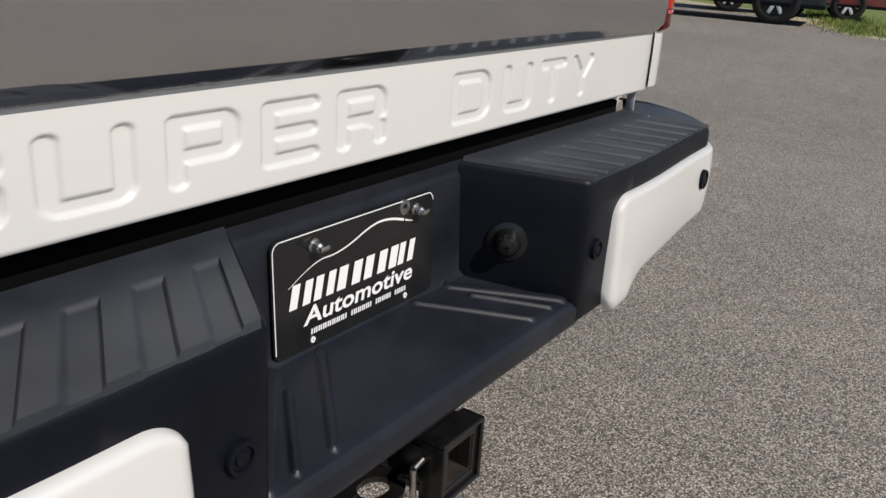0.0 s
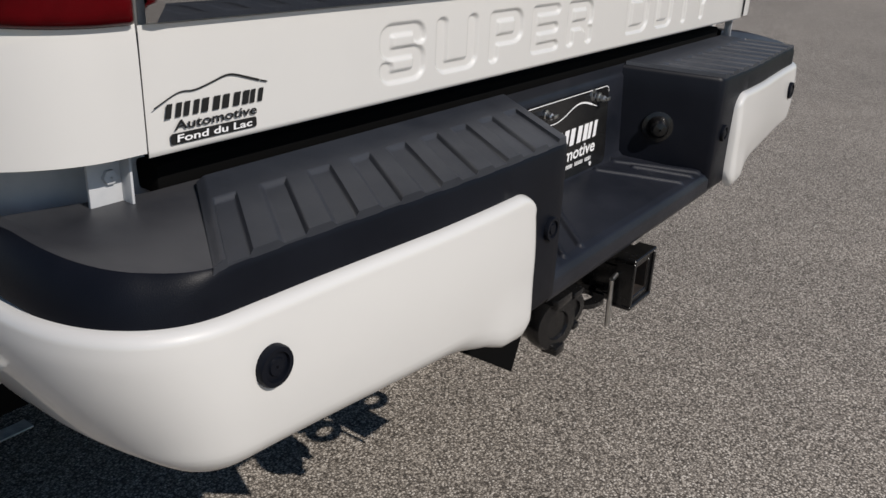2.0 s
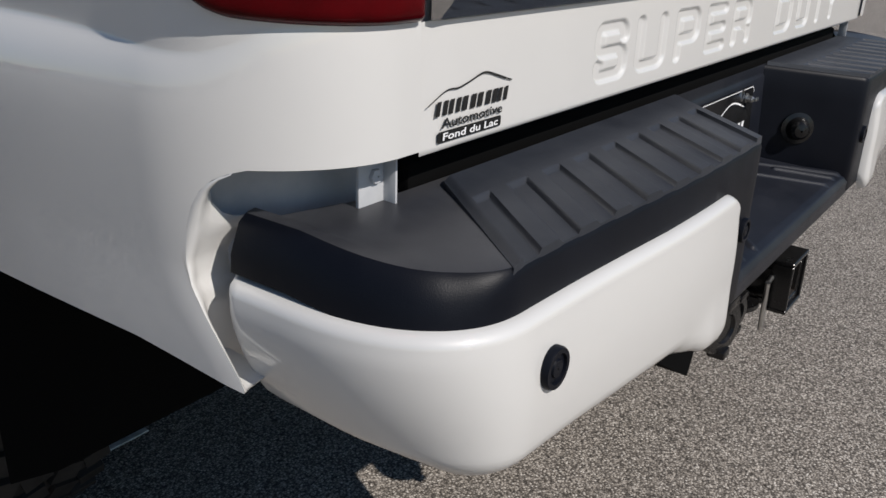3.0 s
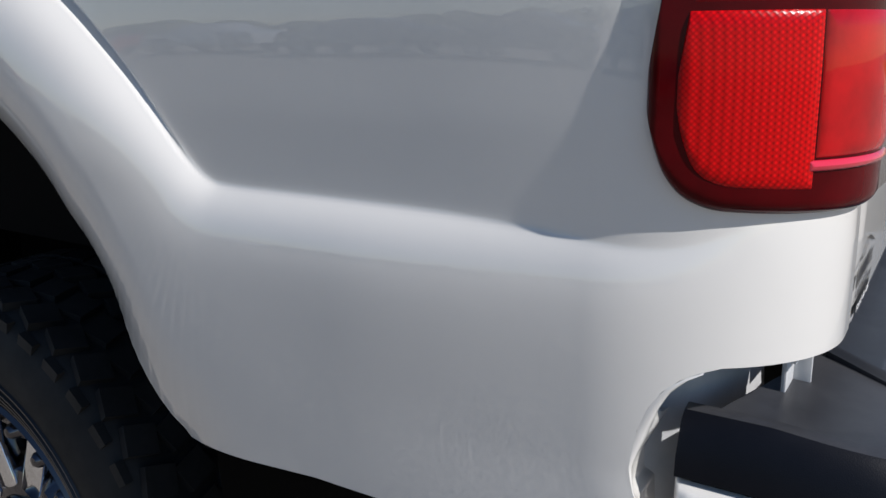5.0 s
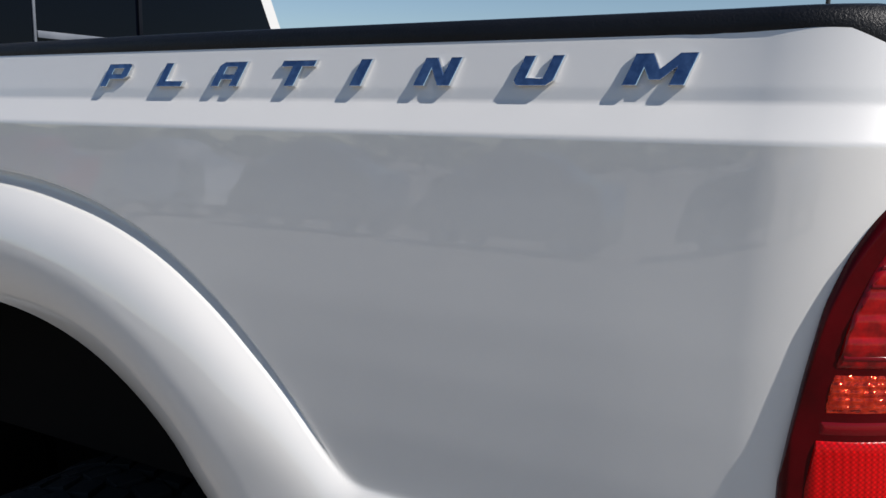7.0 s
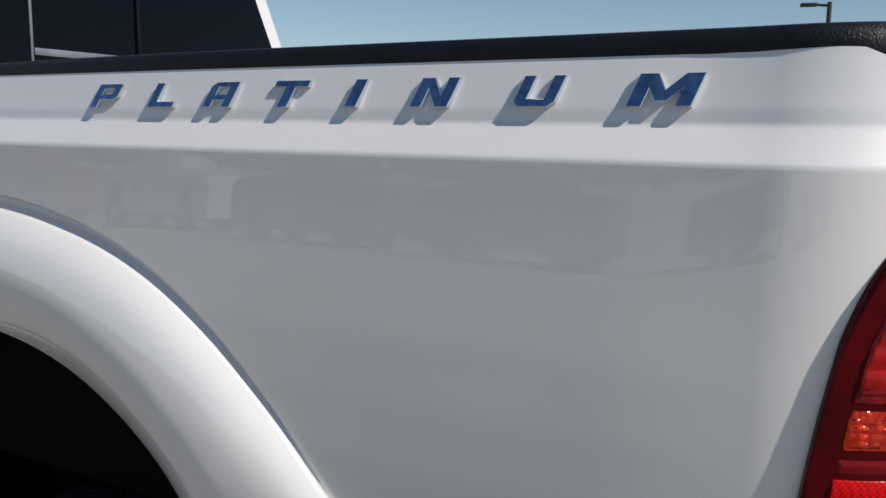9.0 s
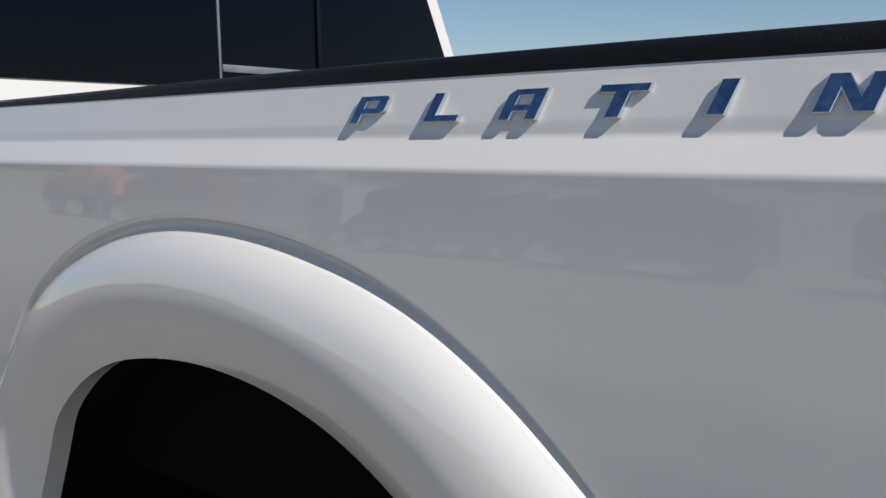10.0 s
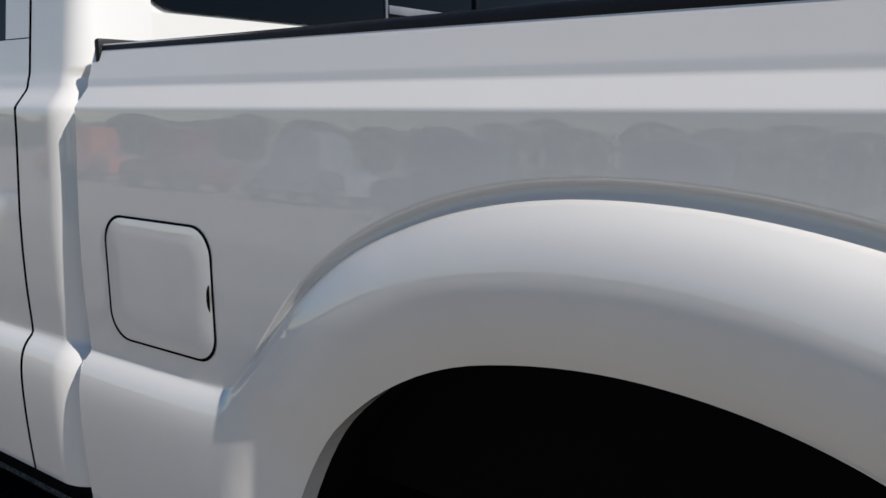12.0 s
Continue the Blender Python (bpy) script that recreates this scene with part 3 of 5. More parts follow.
for zr in (1.272, 1.284, 1.300, 1.315, 1.331, 1.346, 1.362, 1.378):
    LAMP_PARTS.append(("lens_rib", RED_DARK, lamp_patch(0.124, 1.0, IN_ + 0.002, 0.0187, 0.0, zlo=zr, zhi=zr + 0.0042, n=40, m=8, edge=0.002), "dark rib across the red lens"))
for side in (0, 1):
    lamp = new("tail_lamp")
    lamp.parent = truck
    tagged(lamp, "tall red tail lamp with clear reverse lens")
    for name, material, P, label in LAMP_PARTS:
        me = grid(P)
        link(name, mirrored(me, CX) if side else me, material, lamp, label)

# ---- tailgate ----
GX0, GX1 = -0.8335, 0.8605
gate = new("tailgate")
gate.parent = truck
gate.location.y = REAR
tagged(gate, "white tailgate with stamped lettering below a chrome panel")


def arc(cx, cz, rx, rz, a0, a1, n=9):
    return [(cx + rx * math.cos(radians(a)), cz + rz * math.sin(radians(a))) for a in np.linspace(a0, a1, n)]


R_ = 0.16
GLYPHS = {  # strokes in a unit cell, width 1 by height 1
    "S": [[(1, 0.78)] + arc(1 - R_, 1 - R_, R_, R_, 0, 90, 5) + arc(R_, 1 - R_, R_, R_, 90, 180, 5) + arc(R_, 0.5 + R_, R_, R_, 180, 270, 5) + arc(1 - R_, 0.5 - R_, R_, R_, 90, 0, 5) + arc(1 - R_, R_, R_, R_, 0, -90, 5) + arc(R_, R_, R_, R_, 270, 180, 5) + [(0, 0.22)]],
    "U": [[(0, 1)] + arc(R_, R_, R_, R_, 180, 270, 6) + arc(1 - R_, R_, R_, R_, 270, 360, 6) + [(1, 1)]],
    "P": [[(0, 0), (0, 1)] + arc(1 - R_, 1 - R_, R_, R_, 90, 0, 6) + arc(1 - R_, 0.42 + R_, R_, R_, 0, -90, 6) + [(0, 0.42)]],
    "E": [[(1, 1), (0, 1), (0, 0), (1, 0)], [(0, 0.5), (0.95, 0.5)]],
    "R": [[(0, 0), (0, 1)] + arc(1 - R_, 1 - R_, R_, R_, 90, 0, 6) + arc(1 - R_, 0.45 + R_, R_, R_, 0, -90, 6) + [(0, 0.45)], [(0.62, 0.45), (1, 0.28), (1, 0)]],
    "D": [[(0, 0), (0, 1)] + arc(1 - R_ * 1.6, 1 - R_ * 1.6, R_ * 1.6, R_ * 1.6, 90, 0, 8) + arc(1 - R_ * 1.6, R_ * 1.6, R_ * 1.6, R_ * 1.6, 0, -90, 8) + [(0, 0)]],
    "T": [[(0, 1), (1, 1)], [(0.5, 1), (0.5, 0)]],
    "Y": [[(0, 1), (0.5, 0.45), (1, 1)], [(0.5, 0.45), (0.5, 0)]],
}
WORDS = [("S", -0.509, -0.447), ("U", -0.400, -0.331), ("P", -0.277, -0.213), ("E", -0.163, -0.102), ("R", -0.051, 0.014),
         ("D", 0.1745, 0.249), ("U", 0.3045, 0.3685), ("T", 0.4155, 0.4795), ("Y", 0.5235, 0.5825)]
ZL0, ZL1, STROKE, FLAT = 0.979, 1.033, 0.0112, 1.6


def stamped(x, z):
    """Depth of the stamped lettering at (x, z)."""
    dist = np.full(x.shape, 1.0)
    for g, x0, x1 in WORDS:
        near = (x > x0 - 0.03) & (x < x1 + 0.03)
        if not near.any():
            continue
        px, pz = x[near], z[near] * FLAT
        best = np.full(px.shape, 1.0)
        for st in GLYPHS[g]:
            p = np.array(st) * [x1 - x0, (ZL1 - ZL0) * FLAT] + [x0, ZL0 * FLAT]
            for a, b in zip(p[:-1], p[1:]):
                d = b - a
                t = np.clip(((px - a[0]) * d[0] + (pz - a[1]) * d[1]) / max(d @ d, 1e-12), 0, 1)
                best = np.minimum(best, np.hypot(px - a[0] - t * d[0], pz - a[1] - t * d[1]))
        dist[near] = np.minimum(dist[near], best)
    return 0.0042 * (1 - ease(STROKE - 0.0035, STROKE + 0.0025, dist))


gx = np.unique(np.r_[np.linspace(GX0, -0.53, 12), np.arange(-0.53, 0.65, 0.0022), np.linspace(0.65, GX1, 10)])
gz = np.unique(np.r_[np.linspace(0.951, 0.962, 5), np.arange(0.962, 1.046, 0.0018), np.linspace(1.046, 1.064, 5)])
X, Z = np.meshgrid(gx, gz, indexing="ij")
rim = np.minimum(np.minimum(X - GX0, GX1 - X), Z - 0.951)
yy = stamped(X, Z) + 0.003 * (1 - np.sqrt(1 - (1 - np.clip(rim / 0.003, 0, 1)) ** 2))
rows = [np.stack([X, yy, Z], -1)]
link("lower_skin", grid(rows[0]), PAINT, gate, "white lower skin with stamped block letters")
bm = bmesh.new()
box(bm, GX0 + 0.004, GX1 - 0.004, 0.007, 0.05, 0.953, 1.49, 0.004)
part("gate_shell", bm, PAINT, gate)
bm = bmesh.new()
box(bm, GX0 + 0.002, GX1 - 0.002, -0.012, 0.01, 1.405, 1.492, 0.008, 3)
part("upper_skin", bm, PAINT, gate)
# chrome panel with a canted lower edge
cp = np.array([(0.002, 1.064), (-0.007, 1.066), (-0.019, 1.080), (-0.0205, 1.083), (-0.0215, 1.09), (-0.026, 1.24), (-0.024, 1.37), (-0.020, 1.392), (-0.008, 1.402), (0.002, 1.404)])
P = np.array([[(xx, p[0], p[1]) for p in cp] for xx in (GX0 + 0.004, GX0 + 0.012, 0.0, GX1 - 0.012, GX1 - 0.004)])
P[0, :, 1] = np.maximum(P[0, :, 1], -0.004)
P[-1, :, 1] = np.maximum(P[-1, :, 1], -0.004)
link("chrome_panel", grid(P), CHROME_PANEL, gate, "mirror chrome panel across the tailgate", sharp=18)
bm = bmesh.new()
box(bm, GX0, GX1, -0.016, 0.07, 1.488, 1.530, 0.014, 4)
part("gate_cap", bm, CAP, gate, "black plastic tailgate cap")


def glyph_bars(bm, plane, x0, x1, z0, z1, widths, slant=0.0, y=0.0):
    """A word as plain slanted bars of its size; widths: one a letter, negative for a gap."""
    total = sum(abs(w) for w in widths)
    u = x0
    widths = [p for w in widths for p in ((w * 0.40, -w * 0.14, w * 0.40, -w * 0.06) if w > 0.6 else (w,))]
    for w in widths:
        du = abs(w) / total * (x1 - x0)
        if w > 0:
            a, b = u + du * 0.1, u + du * 0.9
            k = (z1 - z0) * slant
            vs = [bm.verts.new(plane(p)) for p in ((a, z0), (b, z0), (b + k, z1), (a + k, z1))]
            bm.faces.new(vs)
        u += du


def ribbon(bm, plane, pts, w0, w1):
    """A tapering stroke along a line."""
    p = rounded(pts, 2)
    d = np.gradient(p, axis=0)
    n = np.c_[-d[:, 1], d[:, 0]] / np.hypot(*d.T)[:, None]
    w = np.linspace(w0, w1, len(p))[:, None] / 2
    a, b = p + n * w, p - n * w
    va, vb = [bm.verts.new(plane(q)) for q in a], [bm.verts.new(plane(q)) for q in b]
    for i in range(len(p) - 1):
        bm.faces.new((va[i], va[i + 1], vb[i + 1], vb[i]))


def round_rect(bm, plane, x0, x1, z0, z1, r):
    pts = arc(x1 - r, z1 - r, r, r, 0, 90, 6) + arc(x0 + r, z1 - r, r, r, 90, 180, 6) + arc(x0 + r, z0 + r, r, r, 180, 270, 6) + arc(x1 - r, z0 + r, r, r, 270, 360, 6)
    return bm.faces.new([bm.verts.new(plane(p)) for p in pts])


def on_gate(p, y=-0.0015):
    return Vector((p[0], y, p[1]))


bm = bmesh.new()
ribbon(bm, on_gate, [(-0.828, 0.994), (-0.805, 1.004), (-0.795, 1.0055), (-0.785, 1.004), (-0.765, 1.0085), (-0.748, 1.0135), (-0.738, 1.0132), (-0.724, 1.009), (-0.706, 1.0035)], 0.0012, 0.0022)
ribbon(bm, on_gate, [(-0.705, 1.0032), (-0.700, 1.002), (-0.696, 1.001)], 0.002, 0.001)
glyph_bars(bm, on_gate, -0.818, -0.702, 0.9832, 0.9960, [1, 1, 1.25, 1.25, 0.5, 0.95], 0.22)
round_rect(bm, on_gate, -0.813, -0.712, 0.9590, 0.9692, 0.0025)
sticker = part("vinyl_sticker", bm, BLACK_INK, gate, "black vinyl dealer sticker with a hill line", sharp=None)

def word(text, place, x0, x1, z0, z1, material, parent, label, bold=0.0, slant=0.0):
    """Flat lettering of the built-in font, fitted into a box on a surface."""
    cu = bpy.data.curves.new("word", "FONT")
    cu.body, cu.offset, cu.resolution_u = text, bold, 3
    ob = bpy.data.objects.new("word", cu)
    me = bpy.data.meshes.new_from_object(ob)
    bpy.data.objects.remove(ob)
    bpy.data.curves.remove(cu)
    c = np.array([tuple(v.co) for v in me.vertices])
    c[:, :2] -= c[:, :2].min(0)
    c[:, :2] /= c[:, :2].max(0)
    for v, (a, b, _) in zip(me.vertices, c):
        z = z0 + b * (z1 - z0)
        v.co = place((x0 + a * (x1 - x0) + slant * (z - z0), z))
    return link("lettering", me, material, parent, label, smooth_on=False)


word("Automotive", lambda p: on_gate(p, -0.0022), -0.809, -0.712, 0.9718, 0.9808, BLACK_INK, sticker, "black vinyl word", 0.02, 0.1)
word("Fond du Lac", lambda p: on_gate(p, -0.0026), -0.807, -0.719, 0.9610, 0.9678, WHITE_INK, sticker, "white word on black", 0.02, 0.1)

# black box set in as the shade of the opening below the tailgate
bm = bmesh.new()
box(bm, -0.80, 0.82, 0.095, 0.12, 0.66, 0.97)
part("opening_shade", bm, BLACK, truck)

# ---- rear bumper ----
bumper = new("rear_bumper")
bumper.parent = truck
bumper.location.y = REAR
tagged(bumper, "black step bumper with white painted corner covers")


def bumper_contour():
    """Left half in plan: inner wall, front corner, rear face, round end, side."""
    c = rounded([(-0.200, 0.022), (-0.293, -0.126), (-0.303, -0.140), (-0.322, -0.142)], 2)
    face = np.c_[np.linspace(-0.345, -0.855, 46), np.full(46, -0.142)]
    face[:, 1] += 0.015 * ease(-0.45, -0.86, face[:, 0])
    th = np.linspace(0, math.pi / 2, 40)[1:]
    e = 2 / 2.5
    end = np.c_[-0.855 - 0.114 * np.sin(th) ** e, face[-1, 1] + 0.15 * (1 - np.cos(th) ** e)]
    side = np.c_[np.full(8, -0.969), np.linspace(end[-1, 1], 0.095, 9)[1:]]
    return np.r_[c, face, end, side]


BC = bumper_contour()
_t = np.gradient(BC, axis=0)
BN = np.c_[_t[:, 1], -_t[:, 0]]
BN = BN / np.hypot(*BN.T)[:, None]
if BN[len(BN) // 2, 1] > 0:
    BN = -BN
for _ in range(3):
    BN[1:-1] = (BN[:-2] + 2 * BN[1:-1] + BN[2:]) / 4
BN = BN / np.hypot(*BN.T)[:, None]


def top_z(x, y):
    return 0.911 - 0.10 * np.clip(0.03 - y, 0, 0.2)


rings = []
for inset, dz in [(0.03, -1), (0.006, -0.99), (0.0, -0.95), (0.0, -0.5), (0.0, -0.062), (0.0, -0.05), (0.0012, -0.034), (0.006, -0.022), (0.012, -0.008), (0.02, -0.002), (0.03, 0.0)]:
    behind = 0.05 * ease(-0.43, -0.50, BC[:, 0]) * (dz <= -0.5 or dz == -0.062)
    end_ = ease(-0.868, -0.93, BC[:, 0])
    p = BC - BN * (inset * np.where(dz > -0.05, 0.25 + 0.75 * end_, 1) + behind)[:, None]
    dz_ = dz * (0.25 + 0.75 * end_) if dz > -0.05 else dz
    zt = top_z(BC[:, 0], BC[:, 1])
    zb = np.interp(BC[:, 0], [-0.97, -0.80, -0.52, -0.45, -0.42, -0.33, -0.2], [0.80, 0.77, 0.76, 0.75, 0.664, 0.664, 0.664])
    rings.append(np.c_[p, zb + (zt - zb) * (1 + dz) if dz <= -0.5 else zt + dz_])
inner = rings[-1].copy()
for f in (0.25, 0.5, 0.75, 1.0):
    q = inner.copy()
    back = np.interp(q[:, 0], [-0.97, -0.90, -0.82, -0.2], [0.082, 0.062, 0.038, 0.030])
    xb = np.interp(q[:, 0], [-0.97, -0.94, -0.35, -0.2], [-0.942, -0.935, -0.34, -0.21])
    q[:, 0] = inner[:, 0] + (xb - inner[:, 0]) * f
    q[:, 1] = inner[:, 1] + (np.maximum(back, inner[:, 1]) - inner[:, 1]) * f
    q[:, 2] = top_z(q[:, 0], q[:, 1]) - 0.004 * f
    rings.append(q)
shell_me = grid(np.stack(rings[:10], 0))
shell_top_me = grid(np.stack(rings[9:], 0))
# upper rings get the paler plastic with scuffs and painted sheen
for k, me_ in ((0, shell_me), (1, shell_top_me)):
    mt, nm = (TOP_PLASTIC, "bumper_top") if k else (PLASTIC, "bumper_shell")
    lb = "scuffed black plastic bumper top with sky sheen painted in" if k else "black plastic bumper shell"
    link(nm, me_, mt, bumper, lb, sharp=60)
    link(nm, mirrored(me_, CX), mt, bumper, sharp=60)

# white corner covers
sel = [i for i in range(len(BC)) if BC[i, 0] < -0.383 and i > 15]
cx_, cn_ = BC[sel], BN[sel]
run = np.r_[0, np.cumsum(np.hypot(*np.diff(cx_, axis=0).T))]
dense = np.unique(np.r_[np.linspace(0, 0.06, 16), np.linspace(0.06, run[-1], 120), run[-1] - np.linspace(0, 0.03, 8)])
pc = np.c_[np.interp(dense, run, cx_[:, 0]), np.interp(dense, run, cx_[:, 1])]
pn = np.c_[np.interp(dense, run, cn_[:, 0]), np.interp(dense, run, cn_[:, 1])]
zt = np.interp(dense, [0, 0.06, 0.2, 0.43, 0.56, 0.75, run[-1]], [0.852, 0.852, 0.851, 0.854, 0.857, 0.857, 0.859])
zt = zt - 0.040 * (1 - np.sqrt(1 - (1 - np.clip(dense / 0.045, 0, 1)) ** 2))
zb = np.interp(dense, [0, 0.03, 0.07, 0.10, 0.14, 0.3, 0.46, 0.56, 0.66, run[-1] - 0.03, run[-1]], [0.664, 0.653, 0.656, 0.668, 0.676, 0.685, 0.697, 0.705, 0.712, 0.716, 0.722])
zb = zb + 0.03 * (1 - np.sqrt(1 - (1 - np.clip(dense / 0.03, 0, 1)) ** 2))
v = np.r_[0, 0.02, 0.05, 0.1, np.linspace(0.16, 0.84, 16), 0.88, 0.92, 0.94, 0.96, 0.975, 0.985, 0.993, 1]
zz = zb[:, None] + (zt - zb)[:, None] * v
h = np.minimum(zz - zb[:, None], zt[:, None] - zz)
h = np.minimum(h, np.minimum(dense, run[-1] - dense)[:, None])
lip = np.minimum(np.sqrt(1 - (1 - np.clip((zt[:, None] - zz) / 0.010, 0, 1)) ** 2), np.sqrt(1 - (1 - np.clip(h / 0.022, 0, 1)) ** 2) + 0.6 * ease(0.02, 0.0, zt[:, None] - zz) * ease(0.0, 0.03, np.minimum(dense, run[-1] - dense))[:, None])
d = -0.006 + 0.017 * lip + 0.006 * np.sin(math.pi * v)[None, :]
side = np.clip(np.abs(pn[:, 0]), 0, 1)[:, None]
tuck = -0.046 * np.clip((0.835 - zz) / 0.12, 0, 1.1) ** 1.3 * side ** 1.4 - 0.012 * ease(0.03, 0.0, zz - zb[:, None]) * ease(0.10, 0.18, dense)[:, None]
d = d + tuck
lowflare = 0.007 * ease(0.09, 0.0, zz - 0.655) * ease(0.13, 0.06, dense)[:, None]
d = d + lowflare
P = np.stack([pc[:, 0, None] + pn[:, 0, None] * d, pc[:, 1, None] + pn[:, 1, None] * d, zz], -1)
cover_me = grid(P)
link("corner_cover", cover_me, PAINT, bumper, "white painted bumper corner cover")
link("corner_cover", mirrored(cover_me, CX), PAINT, bumper)


# ribbed step pads
def pad_mesh():
    """Slanted raised blocks, parallel to the recess wall, behind a plain rear strip."""
    u = np.arange(-0.877, -0.3100, 0.0016)
    y = np.r_[-0.1395, np.arange(-0.139, -0.118, 0.0014), np.linspace(-0.117, -0.045, 14), np.arange(-0.043, -0.022, 0.0015), np.linspace(-0.02, 0.02, 6), 0.0202]
    ph = ((u + 0.522) / 0.0632) % 1.0
    block = ease(0.0, 0.07, ph) * (1 - ease(0.48, 0.62, ph))
    block = np.where((u > -0.330) | (u < -0.862), 1.0, block)
    U, Y = np.meshgrid(u, y, indexing="ij")
    B = np.maximum(block[:, None], ease(-0.036, -0.030, Y))
    Zz = top_z(U, Y) + 0.0008 + 0.0050 * B * ease(-0.878, -0.864, U)
    edge = np.minimum(np.minimum(u - u[0], u[-1] - u)[:, None], np.minimum(Y - y[0], y[-1] - Y))
    Zz = Zz - 0.009 * (edge < 0.0001)
    X_ = U + 0.645 * (Y + 0.14)
    Y = Y + 0.015 * ease(-0.45, -0.86, X_) * (0.02 - Y) / 0.16
    return np.stack([X_, Y, Zz], -1)


pad_me = grid(pad_mesh())
link("step_pad", pad_me, PAD, bumper, "scuffed dark grey ribbed step pad", sharp=40)
link("step_pad", mirrored(pad_me, CX), PAD, bumper, sharp=40)

# centre step: back wall, floor with ridges, rolled front edge
prof = [(0.022, 0.912), (0.022, 0.895), (0.019, 0.888), (0.012, 0.745), (0.006, 0.736), (-0.004, 0.733), (-0.06, 0.722), (-0.122, 0.709), (-0.134, 0.704), (-0.140, 0.694), (-0.140, 0.672), (-0.136, 0.664), (-0.11, 0.660), (0.05, 0.660)]
fine = []
for (y0, z0), (y1, z1) in zip(prof[:-1], prof[1:]):
    k = 30 if abs(y1 - y0) > 0.05 and z0 > 0.70 else 4
    for f in np.linspace(0, 1, k, endpoint=False):
        fine.append((y0 + (y1 - y0) * f, z0 + (z1 - z0) * f))
fine.append(prof[-1])
fine = np.array(fine)
xs = np.linspace(-0.318, 0.342, 240)
Pm = np.stack([np.repeat(xs[:, None], len(fine), 1), np.repeat(fine[None, :, 0], len(xs), 0), np.repeat(fine[None, :, 1], len(xs), 0)], -1)


def ridge(x, y, a, b, w):
    d = np.array(b) - np.array(a)
    t = np.clip(((x - a[0]) * d[0] + (y - a[1]) * d[1]) / (d @ d), 0, 1)
    g = np.hypot(x - a[0] - t * d[0], y - a[1] - t * d[1])
    return 1 - ease(w * 0.5, w, g)


fx, fy = Pm[:, :, 0], Pm[:, :, 1]
floor_on = (fine[:, 1] < 0.74) & (fine[:, 1] > 0.702) & (fine[:, 0] < 0.008)
up = np.zeros_like(fx)
for sgn in (-1, 1):
    xx = (fx - CX) * sgn
    up = np.maximum(up, ridge(xx, fy, (0.095, 0.0), (0.208, -0.122), 0.007))
    up = np.maximum(up, ridge(xx, fy, (0.185, -0.035), (0.262, -0.122), 0.006))
    up = np.maximum(up, ridge(xx, fy, (0.175, 0.0), (0.300, -0.122), 0.010))
Pm[:, :, 2] += 0.0045 * up * floor_on[None, :]
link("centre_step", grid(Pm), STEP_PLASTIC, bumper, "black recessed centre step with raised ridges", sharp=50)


# parking sensors and cover plugs
def sensor(x, z, y, r, proud):
    bm = bmesh.new()
    lathe(bm, [(r * 1.0, -0.01), (r, proud * 0.6), (r * 0.94, proud), (r * 0.72, proud), (r * 0.68, proud * 0.55), (r * 0.45, proud * 0.6), (r * 0.4, proud * 0.9), (r * 0.05, proud * 0.9)], (x, y, z), (0, -1, 0), 32)
    return part("parking_sensor", bm, PLASTIC, bumper, "round black parking sensor")


for x, yv in ((-0.835, -0.1440), (0.851, -0.1440)):
    sensor(x, 0.799, yv, 0.0195, 0.006)
for x in (-0.340, 0.366):
    sensor(x, 0.782, -0.142, 0.0165, 0.006)
# round plug on the recess wall
bm = bmesh.new()
lathe(bm, [(0.03, -0.004), (0.03, 0.004), (0.022, 0.006), (0.019, 0.012), (0.0175, 0.022), (0.012, 0.028), (0.002, 0.030)], (0.266, -0.045, 0.795), (-0.84, -0.53, 0), 36)
part("round_plug", bm, DARK_STEEL, bumper, "glossy black domed plug on the recess wall")

# plate with bolts
plate = new("number_plate")
plate.parent = bumper
tagged(plate, "black dealer plate with white lettering bars")


def on_plate(p, lift=0.0):
    f = (p[1] - 0.741) / 0.142
    return Vector((p[0], 0.009 + 0.007 * f - lift, p[1]))


bm = bmesh.new()
f = round_rect(bm, on_plate, -0.1525, 0.1525, 0.740, 0.884, 0.013)
r = bmesh.ops.extrude_face_region(bm, geom=[f])
bmesh.ops.translate(bm, vec=(0, -0.0022, 0), verts=[g for g in r["geom"] if isinstance(g, bmesh.types.BMVert)])
part("plate_sheet", bm, PLATE, plate, sharp=30)
P_ = lambda p: on_plate(p, 0.0036)
bm = bmesh.new()
glyph_bars(bm, P_, -0.130, 0.108, 0.797, 0.826, [1, 1, 1.25, 1.25, 0.5, 0.95], 0.25)
glyph_bars(bm, P_, -0.094, 0.090, 0.757, 0.764, [1] * 8 + [-1] + [1] * 5 + [-1] + [1] * 4 + [-1] + [1] * 3, 0.1)
edge_pts = arc(0.139, 0.8705, 0.0115, 0.0115, 0, 90, 6) + arc(-0.139, 0.8705, 0.0115, 0.0115, 90, 180, 6) + [(-0.1505, 0.76), (-0.1505, 0.75)]
ribbon(bm, P_, edge_pts, 0.0014, 0.0014)
ribbon(bm, P_, [(-0.128, 0.824), (-0.10, 0.838), (-0.075, 0.846), (-0.05, 0.845), (-0.02, 0.851), (0.01, 0.862), (0.035, 0.8665), (0.06, 0.864), (0.085, 0.857)], 0.0007, 0.0035)
ribbon(bm, P_, [(0.088, 0.856), (0.098, 0.853), (0.106, 0.851)], 0.0025, 0.0005)
part("plate_lettering", bm, WHITE_INK, plate, sharp=None)
word("Automotive", P_, -0.106, 0.103, 0.7705, 0.793, WHITE_INK, plate, "white printed word", 0.02, 0.2)
